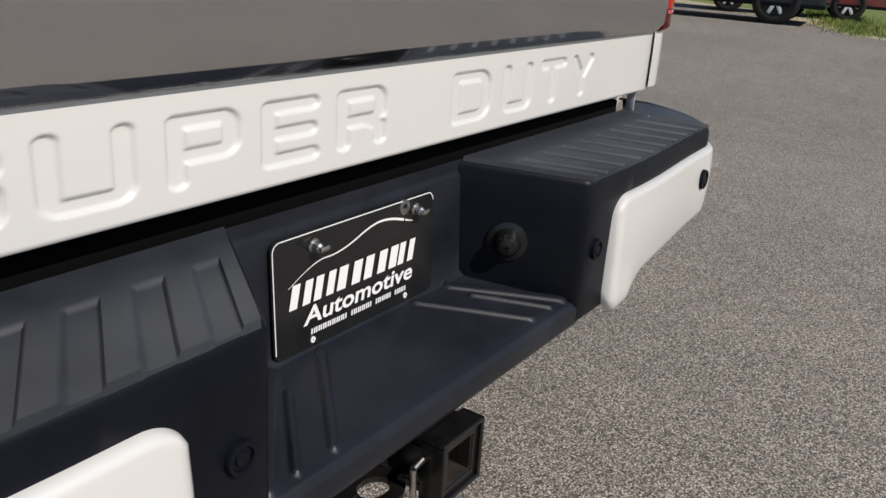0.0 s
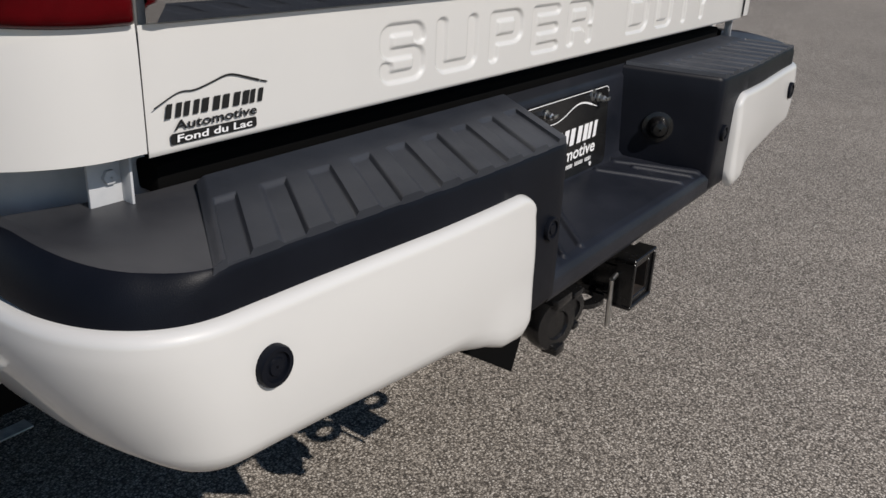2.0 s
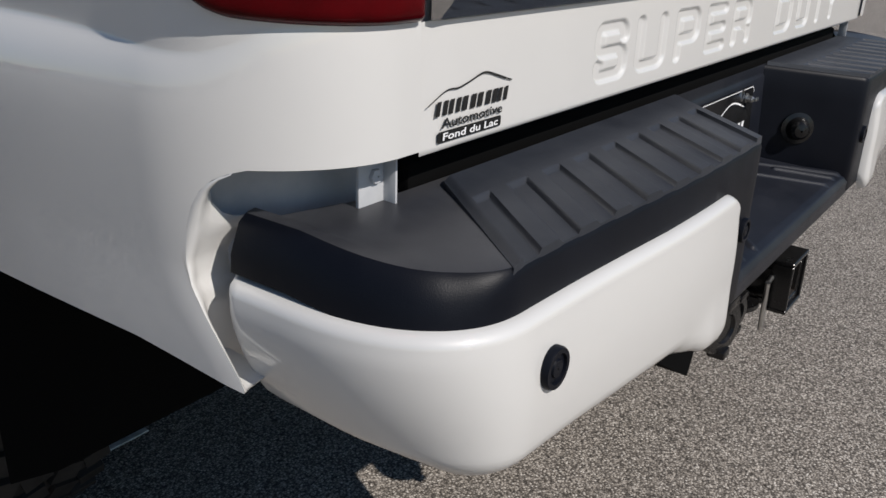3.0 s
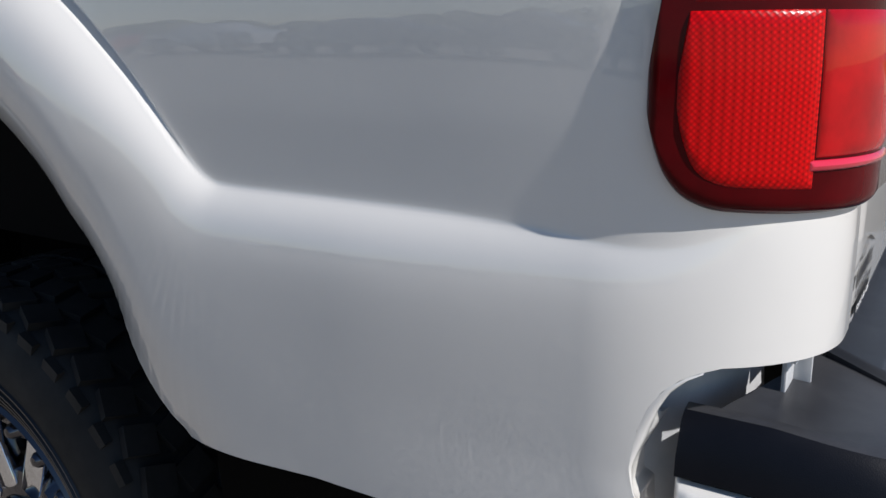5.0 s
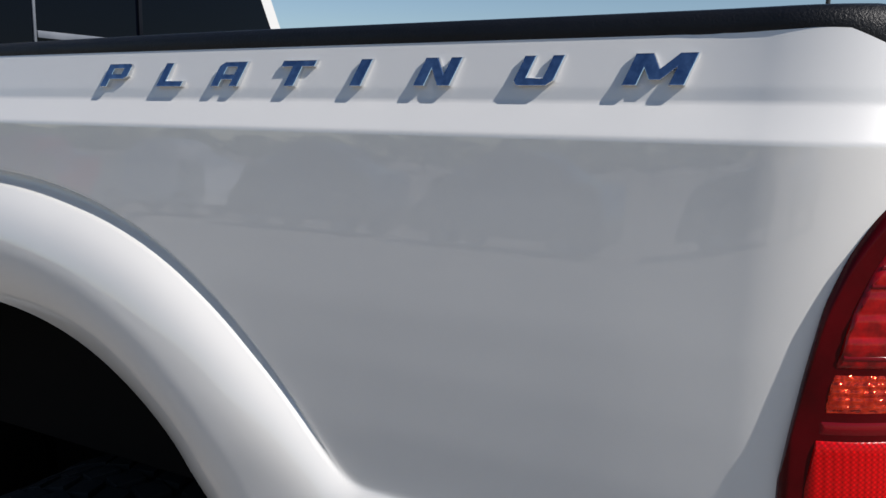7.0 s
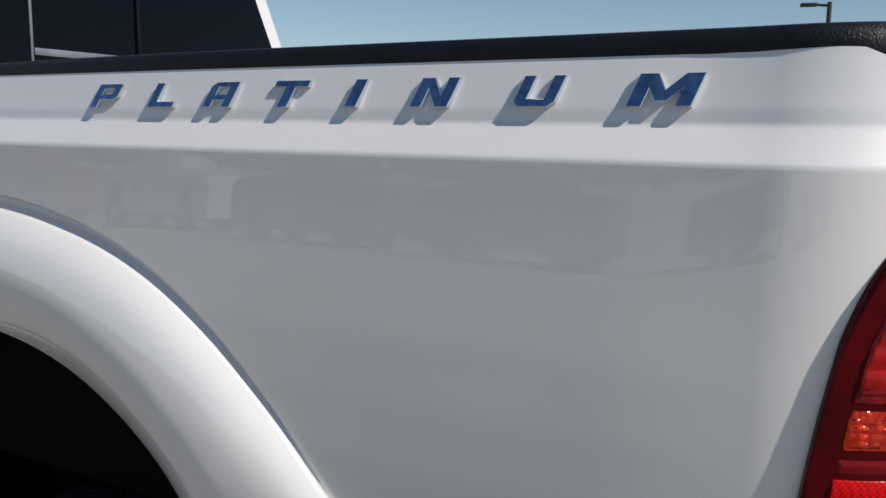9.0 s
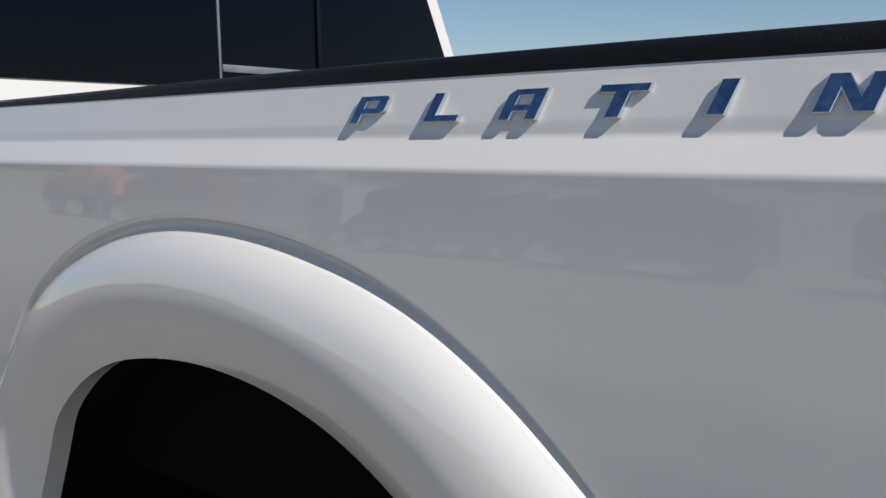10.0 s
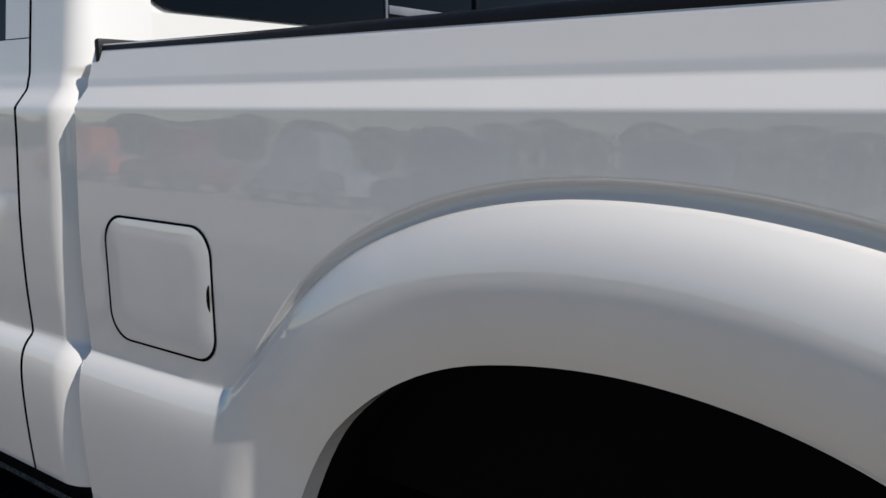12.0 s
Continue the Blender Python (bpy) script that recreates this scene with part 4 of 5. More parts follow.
for bx, bz in ((-0.086, 0.866), (0.110, 0.866)):
    bm = bmesh.new()
    lathe(bm, [(0.009, 0.0), (0.009, 0.003), (0.006, 0.004), (0.006, 0.012), (0.003, 0.016), (0.0005, 0.0165)], on_plate((bx, bz), 0.002), (0, -1, -0.12), 8)
    box(bm, bx - 0.008, bx + 0.008, -0.008, -0.004, bz - 0.003, bz + 0.003, 0.001)
    part("plate_bolt", bm, STEEL, plate, "zinc plated plate bolt", sharp=30)
bm = bmesh.new()
lathe(bm, [(0.011, 0.0), (0.0105, 0.002), (0.005, 0.0022), (0.005, 0.0)], on_plate((0.087, 0.873), 0.002), (0, -1, 0), 10)
part("washer", bm, STEEL, plate, sharp=30)
for bx in (-0.09, 0.09):
    bm = bmesh.new()
    lathe(bm, [(0.004, 0.0), (0.004, 0.0012), (0.001, 0.0013)], on_plate((bx, 0.749), 0.0022), (0, -1, 0), 12)
    part("plate_hole", bm, WHITE_INK, plate, sharp=None)

# bumper brackets seen above the pads
for sx in (-1, 1):
    bm = bmesh.new()
    xx = CX + sx * 0.862
    out_, in_ = xx + sx * 0.024, xx - sx * 0.010
    box(bm, min(out_, in_), max(out_, in_), 0.036, 0.040, 0.900, 0.965, 0.001)
    box(bm, in_ - 0.0015, in_ + 0.0015, 0.022, 0.038, 0.900, 0.950, 0.001)
    lathe(bm, [(0.007, 0.0), (0.007, 0.004), (0.001, 0.005)], (xx + sx * 0.004, 0.036, 0.932), (0, -1, 0), 6)
    part("bumper_bracket", bm, SKIN, bumper, "grey steel bracket with a hex bolt", sharp=30)

# ---- tow hitch ----
hitch = new("tow_hitch")
hitch.parent = truck
hitch.location.y = REAR
tagged(hitch, "black receiver hitch with chain plates and trailer sockets")
HX, HZ = 0.018, 0.590
bm = bmesh.new()
o, i_ = 0.040, 0.0275
for sx0, sx1, sz0, sz1 in ((-o, o, i_, o), (-o, o, -o, -i_), (-o, -i_, -i_, i_), (i_, o, -i_, i_)):
    box(bm, HX + sx0, HX + sx1, -0.145, 0.30, HZ + sz0, HZ + sz1)
o2 = 0.046
for sx0, sx1, sz0, sz1 in ((-o2, o2, o - 0.001, o2), (-o2, o2, -o2, -o + 0.001), (-o2, -o + 0.001, -o, o), (o - 0.001, o2, -o, o)):
    box(bm, HX + sx0, HX + sx1, -0.150, -0.115, HZ + sz0, HZ + sz1)
bmesh.ops.bevel(bm, geom=[e for e in bm.edges], offset=0.0015, segments=1, affect="EDGES")
part("receiver_tube", bm, DARK_STEEL, hitch, "square black receiver tube with collar", sharp=30)
bm = bmesh.new()
for sx0, sx1, sz0, sz1 in ((-i_, i_, i_ - 0.002, i_ - 0.0005), (-i_, i_, -i_ + 0.0005, -i_ + 0.002), (-i_ + 0.0005, -i_ + 0.002, -i_, i_), (i_ - 0.002, i_ - 0.0005, -i_, i_)):
    box(bm, HX + sx0, HX + sx1, -0.143, 0.25, HZ + sz0, HZ + sz1)
box(bm, HX - i_, HX + i_, 0.2, 0.21, HZ - i_, HZ + i_)
part("tube_bore", bm, RUST, hitch, "rust stained bore")
bm = bmesh.new()
tube(bm, (-0.44, 0.02, 0.60), (0.46, 0.02, 0.60), 0.035, seg=20)
box(bm, -0.40, 0.42, 0.0, 0.05, 0.585, 0.655, 0.01)
part("cross_tube", bm, DARK_STEEL, hitch)
for sx in (-1, 1):
    bm = bmesh.new()
    cxp = HX + sx * 0.088
    out_, in_ = arc(cxp, -0.075, 0.045, 0.04, 0, 360, 29)[:-1], arc(cxp, -0.078, 0.024, 0.018, 0, 360, 29)[:-1]
    va = [[bm.verts.new((p[0], p[1], z)) for p in ring] for z in (0.561, 0.569) for ring in (out_, in_)]
    for k in range(28):
        j = (k + 1) % 28
        bm.faces.new((va[0][k], va[0][j], va[1][j], va[1][k]))
        bm.faces.new((va[2][k], va[3][k], va[3][j], va[2][j]))
        bm.faces.new((va[0][k], va[2][k], va[2][j], va[0][j]))
        bm.faces.new((va[1][k], va[1][j], va[3][j], va[3][k]))
    box(bm, cxp - 0.045, cxp + 0.045, -0.04, 0.02, 0.561, 0.569, 0.002)
    part("chain_plate", bm, DARK_STEEL, hitch, "safety chain plate with an oval eye", sharp=30)
bm = bmesh.new()
tube(bm, (-0.045, -0.118, 0.600), (-0.040, -0.118, 0.512), 0.0045, seg=12)
tube(bm, (-0.045, -0.118, 0.600), (-0.020, -0.118, 0.606), 0.0045, seg=12)
part("hitch_pin", bm, STEEL, hitch, "bright bent hitch pin", sharp=60)
for px, pz, rr, lab in ((-0.215, 0.582, 0.044, "large round trailer socket with hinged lid"), (-0.165, 0.590, 0.030, "small round trailer socket")):
    bm = bmesh.new()
    lathe(bm, [(rr * 0.9, 0.06), (rr * 0.9, 0.0), (rr, -0.004), (rr, -0.02), (rr * 0.93, -0.026), (rr * 0.55, -0.028), (rr * 0.5, -0.024), (0.001, -0.024)], (px, -0.085, pz), (0.25, 1, 0.0), 36)
    box(bm, px - rr * 0.55, px + rr * 0.55, -0.118, -0.07, pz + rr * 0.72, pz + rr * 1.12, 0.004)
    box(bm, px - rr * 0.3, px + rr * 0.3, -0.118, -0.09, pz - rr * 1.15, pz - rr * 0.8, 0.003)
    part("trailer_socket", bm, DARK_STEEL, hitch, lab, sharp=40)
bm = bmesh.new()
vs = [bm.verts.new(p) for p in ((-0.47, -0.06, 0.70), (-0.30, -0.06, 0.70), (-0.30, -0.10, 0.63), (-0.335, -0.10, 0.548), (-0.47, -0.02, 0.64))]
f = bm.faces.new(vs)
r = bmesh.ops.extrude_face_region(bm, geom=[f])
bmesh.ops.translate(bm, vec=(0.0, 0.12, 0.0), verts=[g for g in r["geom"] if isinstance(g, bmesh.types.BMVert)])
part("side_bracket", bm, BLACK, hitch, "black hitch side bracket")

# ---- chrome badge on the bedside ----
badge = new("bedside_badge")
badge.parent = truck
tagged(badge, "row of slanted chrome letters on the bedside")
BADGE = {  # outlines in a unit cell, the first loop outside, the second a hole
    "P": [[(0, 0), (0, 1), (0.88, 1), (1, 0.88), (1, 0.45), (0.86, 0.33), (0.30, 0.33), (0.30, 0)], [(0.30, 0.56), (0.70, 0.56), (0.70, 0.78), (0.30, 0.78)]],
    "L": [[(0, 0), (0, 1), (0.31, 1), (0.31, 0.25), (1, 0.25), (1, 0)]],
    "A": [[(0, 0), (0, 0.84), (0.16, 1), (1, 1), (1, 0), (0.69, 0), (0.69, 0.27), (0.31, 0.27), (0.31, 0)], [(0.31, 0.50), (0.69, 0.50), (0.69, 0.77), (0.31, 0.77)]],
    "T": [[(0, 0.74), (0, 1), (1, 1), (1, 0.74), (0.65, 0.74), (0.65, 0), (0.35, 0), (0.35, 0.74)]],
    "I": [[(0, 0), (0, 1), (1, 1), (1, 0)]],
    "N": [[(0, 0), (0, 1), (0.33, 1), (0.69, 0.42), (0.69, 1), (1, 1), (1, 0), (0.67, 0), (0.31, 0.58), (0.31, 0)]],
    "U": [[(0, 1), (0, 0.17), (0.14, 0), (0.86, 0), (1, 0.17), (1, 1), (0.70, 1), (0.70, 0.27), (0.30, 0.27), (0.30, 1)]],
    "M": [[(0, 0), (0, 1), (0.29, 1), (0.5, 0.52), (0.71, 1), (1, 1), (1, 0), (0.75, 0), (0.75, 0.52), (0.59, 0.16), (0.41, 0.16), (0.25, 0.52), (0.25, 0)]],
}
# letter, y of its rear top corner, width
LETTERS = [("P", 0.923, 0.042), ("L", 0.822, 0.042), ("A", 0.7335, 0.041), ("T", 0.635, 0.047), ("I", 0.562, 0.015), ("N", 0.4555, 0.0425), ("U", 0.348, 0.041), ("M", 0.2255, 0.056)]
LZ0, LZ1, LEAN = 1.4893, 1.5185, 0.33


def badge_place(u, z, out):
    return Vector((-0.99 - float(np.interp(z, _zp, _pp)) - out, u, z))


def badge_letter(g, y_rear, width):
    """A solid letter with bevelled edges, laid on the flank."""
    hgt = LZ1 - LZ0
    cu = bpy.data.curves.new("outline", "CURVE")
    cu.dimensions, cu.fill_mode = "2D", "BOTH"
    cu.extrude, cu.bevel_depth, cu.bevel_resolution, cu.offset = 0.0016, 0.0014, 2, -0.0014
    for loop_ in BADGE[g]:
        sp = cu.splines.new("POLY")
        sp.points.add(len(loop_) - 1)
        for p, (a, b) in zip(sp.points, loop_):
            p.co = (a * width, b * hgt, 0, 1)
        sp.use_cyclic_u = True
    ob = bpy.data.objects.new("outline", cu)
    me = bpy.data.meshes.new_from_object(ob)
    bpy.data.objects.remove(ob)
    bpy.data.curves.remove(cu)
    raw = [Vector(v.co) for v in me.vertices]
    top_z_ = max(v.z for v in raw)
    put = [badge_place(y_rear + width - v.x + (hgt - v.y) * LEAN, LZ0 + v.y, v.z + top_z_ - 0.001 + 0.0018 * (1 - v.y / hgt) * (v.z > 0)) for v in raw]
    faces = [[tuple(p.vertices) for p in me.polygons if (p.normal.z > 0.9) == up_] for up_ in (True, False)]
    bpy.data.meshes.remove(me)
    made = []
    for fs in faces:
        used = sorted({k for f in fs for k in f})
        at = {k: n for n, k in enumerate(used)}
        out = bpy.data.meshes.new("letter")
        out.from_pydata([tuple(put[k]) for k in used], [], [tuple(at[k] for k in f)[::-1] for f in fs])
        made.append(out)
    letter = link("letter", made[0], BADGE_CHROME, badge, "chrome letter face with dark blue sky reflection painted in", smooth_on=False)
    link("letter_edge", made[1], CHROME, letter, "bright chrome letter edge", sharp=30)


for g, yv, wd in LETTERS:
    badge_letter(g, yv, wd)

# ---- fuel door ----
def flank_x(y, z):
    return -0.99 - float(bedside_offset(np.array([[y]]), np.array([[z]]))[0, 0])


def round_loop(y0, y1, z0, z1, r, n=8):
    return arc(y1 - r, z1 - r, r, r, 0, 90, n) + arc(y0 + r, z1 - r, r, r, 90, 180, n) + arc(y0 + r, z0 + r, r, r, 180, 270, n) + arc(y1 - r, z0 + r, r, r, 270, 360, n)


FD = (1.8215, 2.072, 1.090, 1.281)
fuel = new("fuel_door")
fuel.parent = truck
tagged(fuel, "white rounded square fuel door with a finger notch")
loop = np.array(round_loop(*FD, 0.042))
mid = loop.mean(0)
bm = bmesh.new()
ringv = []
for inset, out in ((0.0, -0.004), (0.0, 0.0006), (0.0025, 0.0014), (0.03, 0.0014), (0.06, 0.0014)):
    pts = mid + (loop - mid) * (1 - inset / 0.1)
    ringv.append([bm.verts.new((flank_x(a, b) - out, a, b)) for a, b in pts])
for p, q in zip(ringv, ringv[1:]):
    for k in range(len(p)):
        j = (k + 1) % len(p)
        bm.faces.new((p[k], p[j], q[j], q[k]))
bm.faces.new(ringv[-1])
part("door_leaf", bm, PAINT, fuel, sharp=40)
bm = bmesh.new()
pa = [bm.verts.new((flank_x(a, b) - 0.0010, a, b)) for a, b in mid + (loop - mid) * 1.034]
pb = [bm.verts.new((flank_x(a, b) - 0.0010, a, b)) for a, b in mid + (loop - mid) * 0.995]
for k in range(len(pa)):
    j = (k + 1) % len(pa)
    bm.faces.new((pa[k], pa[j], pb[j], pb[k]))
part("door_gap", bm, BLACK, fuel, "dark shut line", sharp=None)
# no recess: a flat black half oval paints the notch's shade
bm = bmesh.new()
vs = [bm.verts.new((flank_x(1.822, 1.185) - 0.0045, 1.8210 + 0.0075 * math.sin(a), 1.185 + 0.019 * math.cos(a))) for a in np.linspace(0, math.pi, 15)]
bm.faces.new(vs)
part("finger_notch", bm, BLACK, fuel, "flat black patch painting the finger notch's shade", sharp=None)

# ---- rear wheels ----
def tyre_wheel(xc, yc, zc, R, outward):
    w = new("wheel")
    w.parent = truck
    tagged(w, "truck wheel with blocky tread and polished rim")
    bm = bmesh.new()
    half = 0.135
    prof_ = [(R * 0.60, 0.10), (R * 0.64, 0.118), (R * 0.72, 0.132), (R * 0.80, 0.137), (R * 0.88, 0.134), (R * 0.95, 0.124), (R * 0.985, 0.112), (R, 0.09), (R, -0.09), (R * 0.985, -0.112), (R * 0.88, -0.134), (R * 0.64, -0.118)]
    lathe(bm, prof_, (xc, yc, zc), (outward, 0, 0), 72)
    part("tyre", bm, RUBBER, w, sharp=50)
    bm = bmesh.new()
    for k in range(44):
        a = 2 * math.pi * k / 44
        for row, (off, wid, sh) in enumerate(((0.088, 0.046, 0.0), (0.030, 0.05, 0.5), (-0.030, 0.05, 0.0), (-0.088, 0.046, 0.5))):
            m = Matrix.Translation((xc, yc, zc)) @ Matrix.Rotation(a + sh * 2 * math.pi / 44, 4, "X")
            box(bm, outward * off - wid / 2, outward * off + wid / 2, -0.021, 0.021, R - 0.004, R + 0.010, m=m @ Matrix.Rotation(radians(18 if row % 2 else -18), 4, "Z"))
    for k in range(44):
        m = Matrix.Translation((xc, yc, zc)) @ Matrix.Rotation(2 * math.pi * k / 44, 4, "X")
        box(bm, outward * 0.118 - 0.006, outward * 0.118 + 0.006, -0.016, 0.016, R * 0.90, R * 0.99, m=m)
    tread = part("tread", bm, RUBBER, w, "worn blocky tread", sharp=None)
    tagged(tread, kind="stuff")
    bm = bmesh.new()
    lathe(bm, [(R * 0.60, 0.10), (R * 0.615, 0.115), (R * 0.60, 0.12), (R * 0.575, 0.112), (R * 0.555, 0.08), (R * 0.54, 0.0)], (xc, yc, zc), (outward, 0, 0), 60)
    part("rim_lip", bm, DARK_CHROME, w, "polished rim lip", sharp=50)
    for k, f in enumerate((0.655, 0.69, 0.725, 0.76)):
        bm = bmesh.new()
        h0 = float(np.interp(f, [0.60, 0.64, 0.72, 0.80], [0.10, 0.118, 0.132, 0.137]))
        lathe(bm, [(R * f - 0.004, h0 - 0.003), (R * f - 0.002, h0 + 0.003), (R * f + 0.001, h0 + 0.0035), (R * f + 0.004, h0 - 0.002)], (xc, yc, zc), (outward, 0, 0), 72)
        part("sidewall_ridge", bm, SHINY_RUBBER, w, "raised glossy ridge round the sidewall", sharp=40)
    bm = bmesh.new()
    lathe(bm, [(0.0005, 0.115), (0.045, 0.113), (0.055, 0.10), (0.06, 0.075), (0.10, 0.068), (0.12, 0.04), (R * 0.42, 0.045), (R * 0.47, 0.085), (R * 0.56, 0.09)], (xc, yc, zc), (outward, 0, 0), 48)
    part("hub", bm, DARK_CHROME, w, sharp=40)
    for k in range(8):
        bm = bmesh.new()
        m = Matrix.Translation((xc, yc, zc)) @ Matrix.Rotation(2 * math.pi * (k + 0.5) / 8, 4, "X")
        box(bm, outward * 0.062 - 0.014, outward * 0.062 + 0.014, -0.024, 0.024, 0.07, R * 0.46, 0.006, m=m)
        part("spoke", bm, CHROME, w, sharp=40)
    for k in range(20):
        bm = bmesh.new()
        a = 2 * math.pi * k / 20
        lathe(bm, [(0.017, 0.085), (0.017, 0.094), (0.013, 0.098), (0.012, 0.108), (0.007, 0.114), (0.0005, 0.115)], (xc, yc + R * 0.515 * math.sin(a), zc + R * 0.515 * math.cos(a)), (outward, 0, 0), 12)
        part("rim_bolt", bm, DARK_CHROME, w, "domed dark bolt round the rim", sharp=40)


tyre_wheel(-0.83, 1.17, 0.425, 0.415, -1)
tyre_wheel(0.854, 1.17, 0.425, 0.415, 1)

# ---- cab ----
YC = 2.20
_thc = np.linspace(0, math.pi / 2, 31)
cab_line = np.r_[[[-0.82, YC - 0.02]], np.c_[-0.905 - 0.07 * np.sin(_thc), YC + 0.035 - 0.055 * np.cos(_thc)], [[-0.975, 2.6], [-0.975, 4.6]]]
cab_s = np.r_[0, np.cumsum(np.hypot(*np.diff(cab_line, axis=0).T))]


def cab_panel(s0, s1, z0, z1, n=60, m=150, lift=0.0):
    s = np.linspace(s0, s1, n)
    x, y = np.interp(s, cab_s, cab_line[:, 0]), np.interp(s, cab_s, cab_line[:, 1])
    e = 0.003
    dx = np.interp(s + e, cab_s, cab_line[:, 0]) - np.interp(s - e, cab_s, cab_line[:, 0])
    dy = np.interp(s + e, cab_s, cab_line[:, 1]) - np.interp(s - e, cab_s, cab_line[:, 1])
    nn = np.hypot(dx, dy)
    nx, ny = -dy / nn, dx / nn
    z = np.linspace(z0, z1, m)
    Y, Zc = np.meshgrid(np.maximum(y, 2.0) * 0 + 2.4, z, indexing="ij")
    d = bedside_offset(Y, np.minimum(Zc, 1.5)) * np.clip((s - s0) / 0.1 if s0 < 0.05 else 1, 0, 1)[:, None] if s0 < 0.05 else bedside_offset(Y, np.minimum(Zc, 1.5))
    d = d + 0.015 - 0.10 * np.clip(Zc - 1.5, 0, 1) - 0.45 * np.clip(Zc - 1.76, 0, 1) + lift
    return np.stack([x[:, None] + nx[:, None] * d, y[:, None] + ny[:, None] * np.where(Zc > 1.5, d * 0.3, d), Zc], -1)


cab = new("cab")
cab.parent = truck
tagged(cab, "white crew cab with dark rear window")
s_door = float(np.interp(2.335, cab_line[:, 1], cab_s))
quarter_me = grid(cab_panel(0.0, s_door - 0.004, 0.80, 2.02))
link("rear_quarter", quarter_me, PAINT, cab, "white rounded cab corner")
link("rear_quarter", mirrored(grid(cab_panel(0.0, s_door - 0.004, 0.80, 1.60)), CX), PAINT, cab)
door = link("rear_door", grid(cab_panel(s_door + 0.004, cab_s[-1] - 0.01, 0.80, 1.56)), PAINT, cab, "white rear door")
link("rear_door", mirrored(door.data, CX), PAINT, cab)
frame_me = grid(cab_panel(s_door + 0.004, s_door + 0.085, 1.562, 2.03, 30, 60))
link("door_frame", frame_me, PAINT, cab, "white rear door window frame")
link("door_frame", mirrored(frame_me, CX), PAINT, cab)
door_glass = link("door_window", grid(cab_panel(s_door + 0.086, cab_s[-1] - 0.01, 1.562, 2.03, 40, 40, -0.004)), GLASS, cab, "dark tinted door window")
link("door_window", mirrored(door_glass.data, CX), GLASS, cab)
bm = bmesh.new()
box(bm, -0.955, -0.93, 2.25, 4.58, 0.75, 1.52)
box(bm, 0.954, 0.979, 2.25, 4.58, 0.75, 1.52)
box(bm, -0.93, 0.954, 2.25, 4.58, 0.70, 0.76)
part("door_jamb", bm, BLACK, cab)
bm = bmesh.new()
box(bm, -1.035, -1.015, 2.40, 2.60, 1.24, 1.30, 0.009, 3)
box(bm, -1.02, -0.98, 2.41, 2.44, 1.25, 1.29, 0.006)
box(bm, -1.02, -0.98, 2.56, 2.59, 1.25, 1.29, 0.006)
part("door_handle", bm, CHROME, door, "chrome door handle")
# rear wall with window opening
bm = bmesh.new()
y0, y1 = YC, YC + 0.03
box(bm, -0.86, 0.884, y0, y1, 0.80, 1.608)
box(bm, CX - 0.872, CX + 0.872, y0 + 0.004, y1, 1.608, 1.76)
for v in box(bm, CX - 0.872, CX + 0.872, y0 + 0.004, y1, 1.76, 2.06):
    v.co.x -= math.copysign(max(0.0, v.co.z - 1.76) * 0.52, v.co.x - CX)
box(bm, -0.72, 0.744, y0, y1, 2.06, 2.14)
part("rear_wall", bm, PAINT, cab, "white cab rear wall round the window")
bm = bmesh.new()
box(bm, -0.722, 0.746, YC + 0.005, 4.05, 2.03, 2.12, 0.04, 4)
part("roof", bm, PAINT, cab)


def pane(x0, x1, x0t, x1t, label):
    bm = bmesh.new()
    rr_ = 0.085
    left = arc(x0 + rr_, 1.612 + rr_, rr_, rr_, 180, 270, 12) if x0 < -0.5 else [(x0, 1.612)]
    right = arc(x1 - rr_, 1.612 + rr_, rr_, rr_, 270, 360, 12) if x1 > 0.5 else [(x1, 1.612)]
    bm.faces.new([bm.verts.new((px, YC - 0.004, pz)) for px, pz in left + right + [(x1, 1.76), (x1t, 2.055), (x0t, 2.055), (x0, 1.76)]])
    e = bmesh.ops.extrude_face_region(bm, geom=list(bm.faces))
    bmesh.ops.translate(bm, vec=(0, 0.006, 0), verts=[g for g in e["geom"] if isinstance(g, bmesh.types.BMVert)])
    part("window_pane", bm, GLASS, cab, label, sharp=30)


pane(-0.838, -0.184, -0.68, -0.184, "dark tinted rear window pane")
pane(-0.180, 0.182, -0.180, 0.182, "dark tinted sliding pane")
pane(0.190, 0.815, 0.190, 0.66, "dark tinted rear window pane")
bm = bmesh.new()
box(bm, 0.178, 0.192, YC - 0.012, YC + 0.004, 1.61, 2.05, 0.002)
part("slider_frame", bm, PLASTIC, cab, "slim black slider frame")
bm = bmesh.new()
box(bm, -0.185, -0.177, YC - 0.008, YC + 0.004, 1.61, 2.05, 0.001)
part("slider_edge", bm, INNER, cab)
bm = bmesh.new()
box(bm, -0.176, 0.178, YC - 0.012, YC - 0.003, 1.654, 1.674, 0.002)
part("slider_sill", bm, INNER, cab, "grey slider sill")
# running board
bm = bmesh.new()
box(bm, -1.12, -0.90, 2.16, 4.55, 0.62, 0.67, 0.02, 3)
for k in range(30):
    box(bm, -1.10, -0.96, 2.22 + k * 0.04, 2.235 + k * 0.04, 0.668, 0.674, 0.001)
part("running_board", bm, PLASTIC, truck, "ribbed black running board")

# ---- front of the truck ----
front = new("front_end")
front.parent = truck
tagged(front, "white hood and front fenders")
half = rounded([(0.90, 0.62), (0.975, 0.72), (0.995, 1.0), (0.985, 1.22), (0.93, 1.36), (0.70, 1.42), (0.30, 1.445), (0.0, 1.45)], 2)
ring = np.r_[half * [-1, 1], half[::-1][1:]]
sec = []
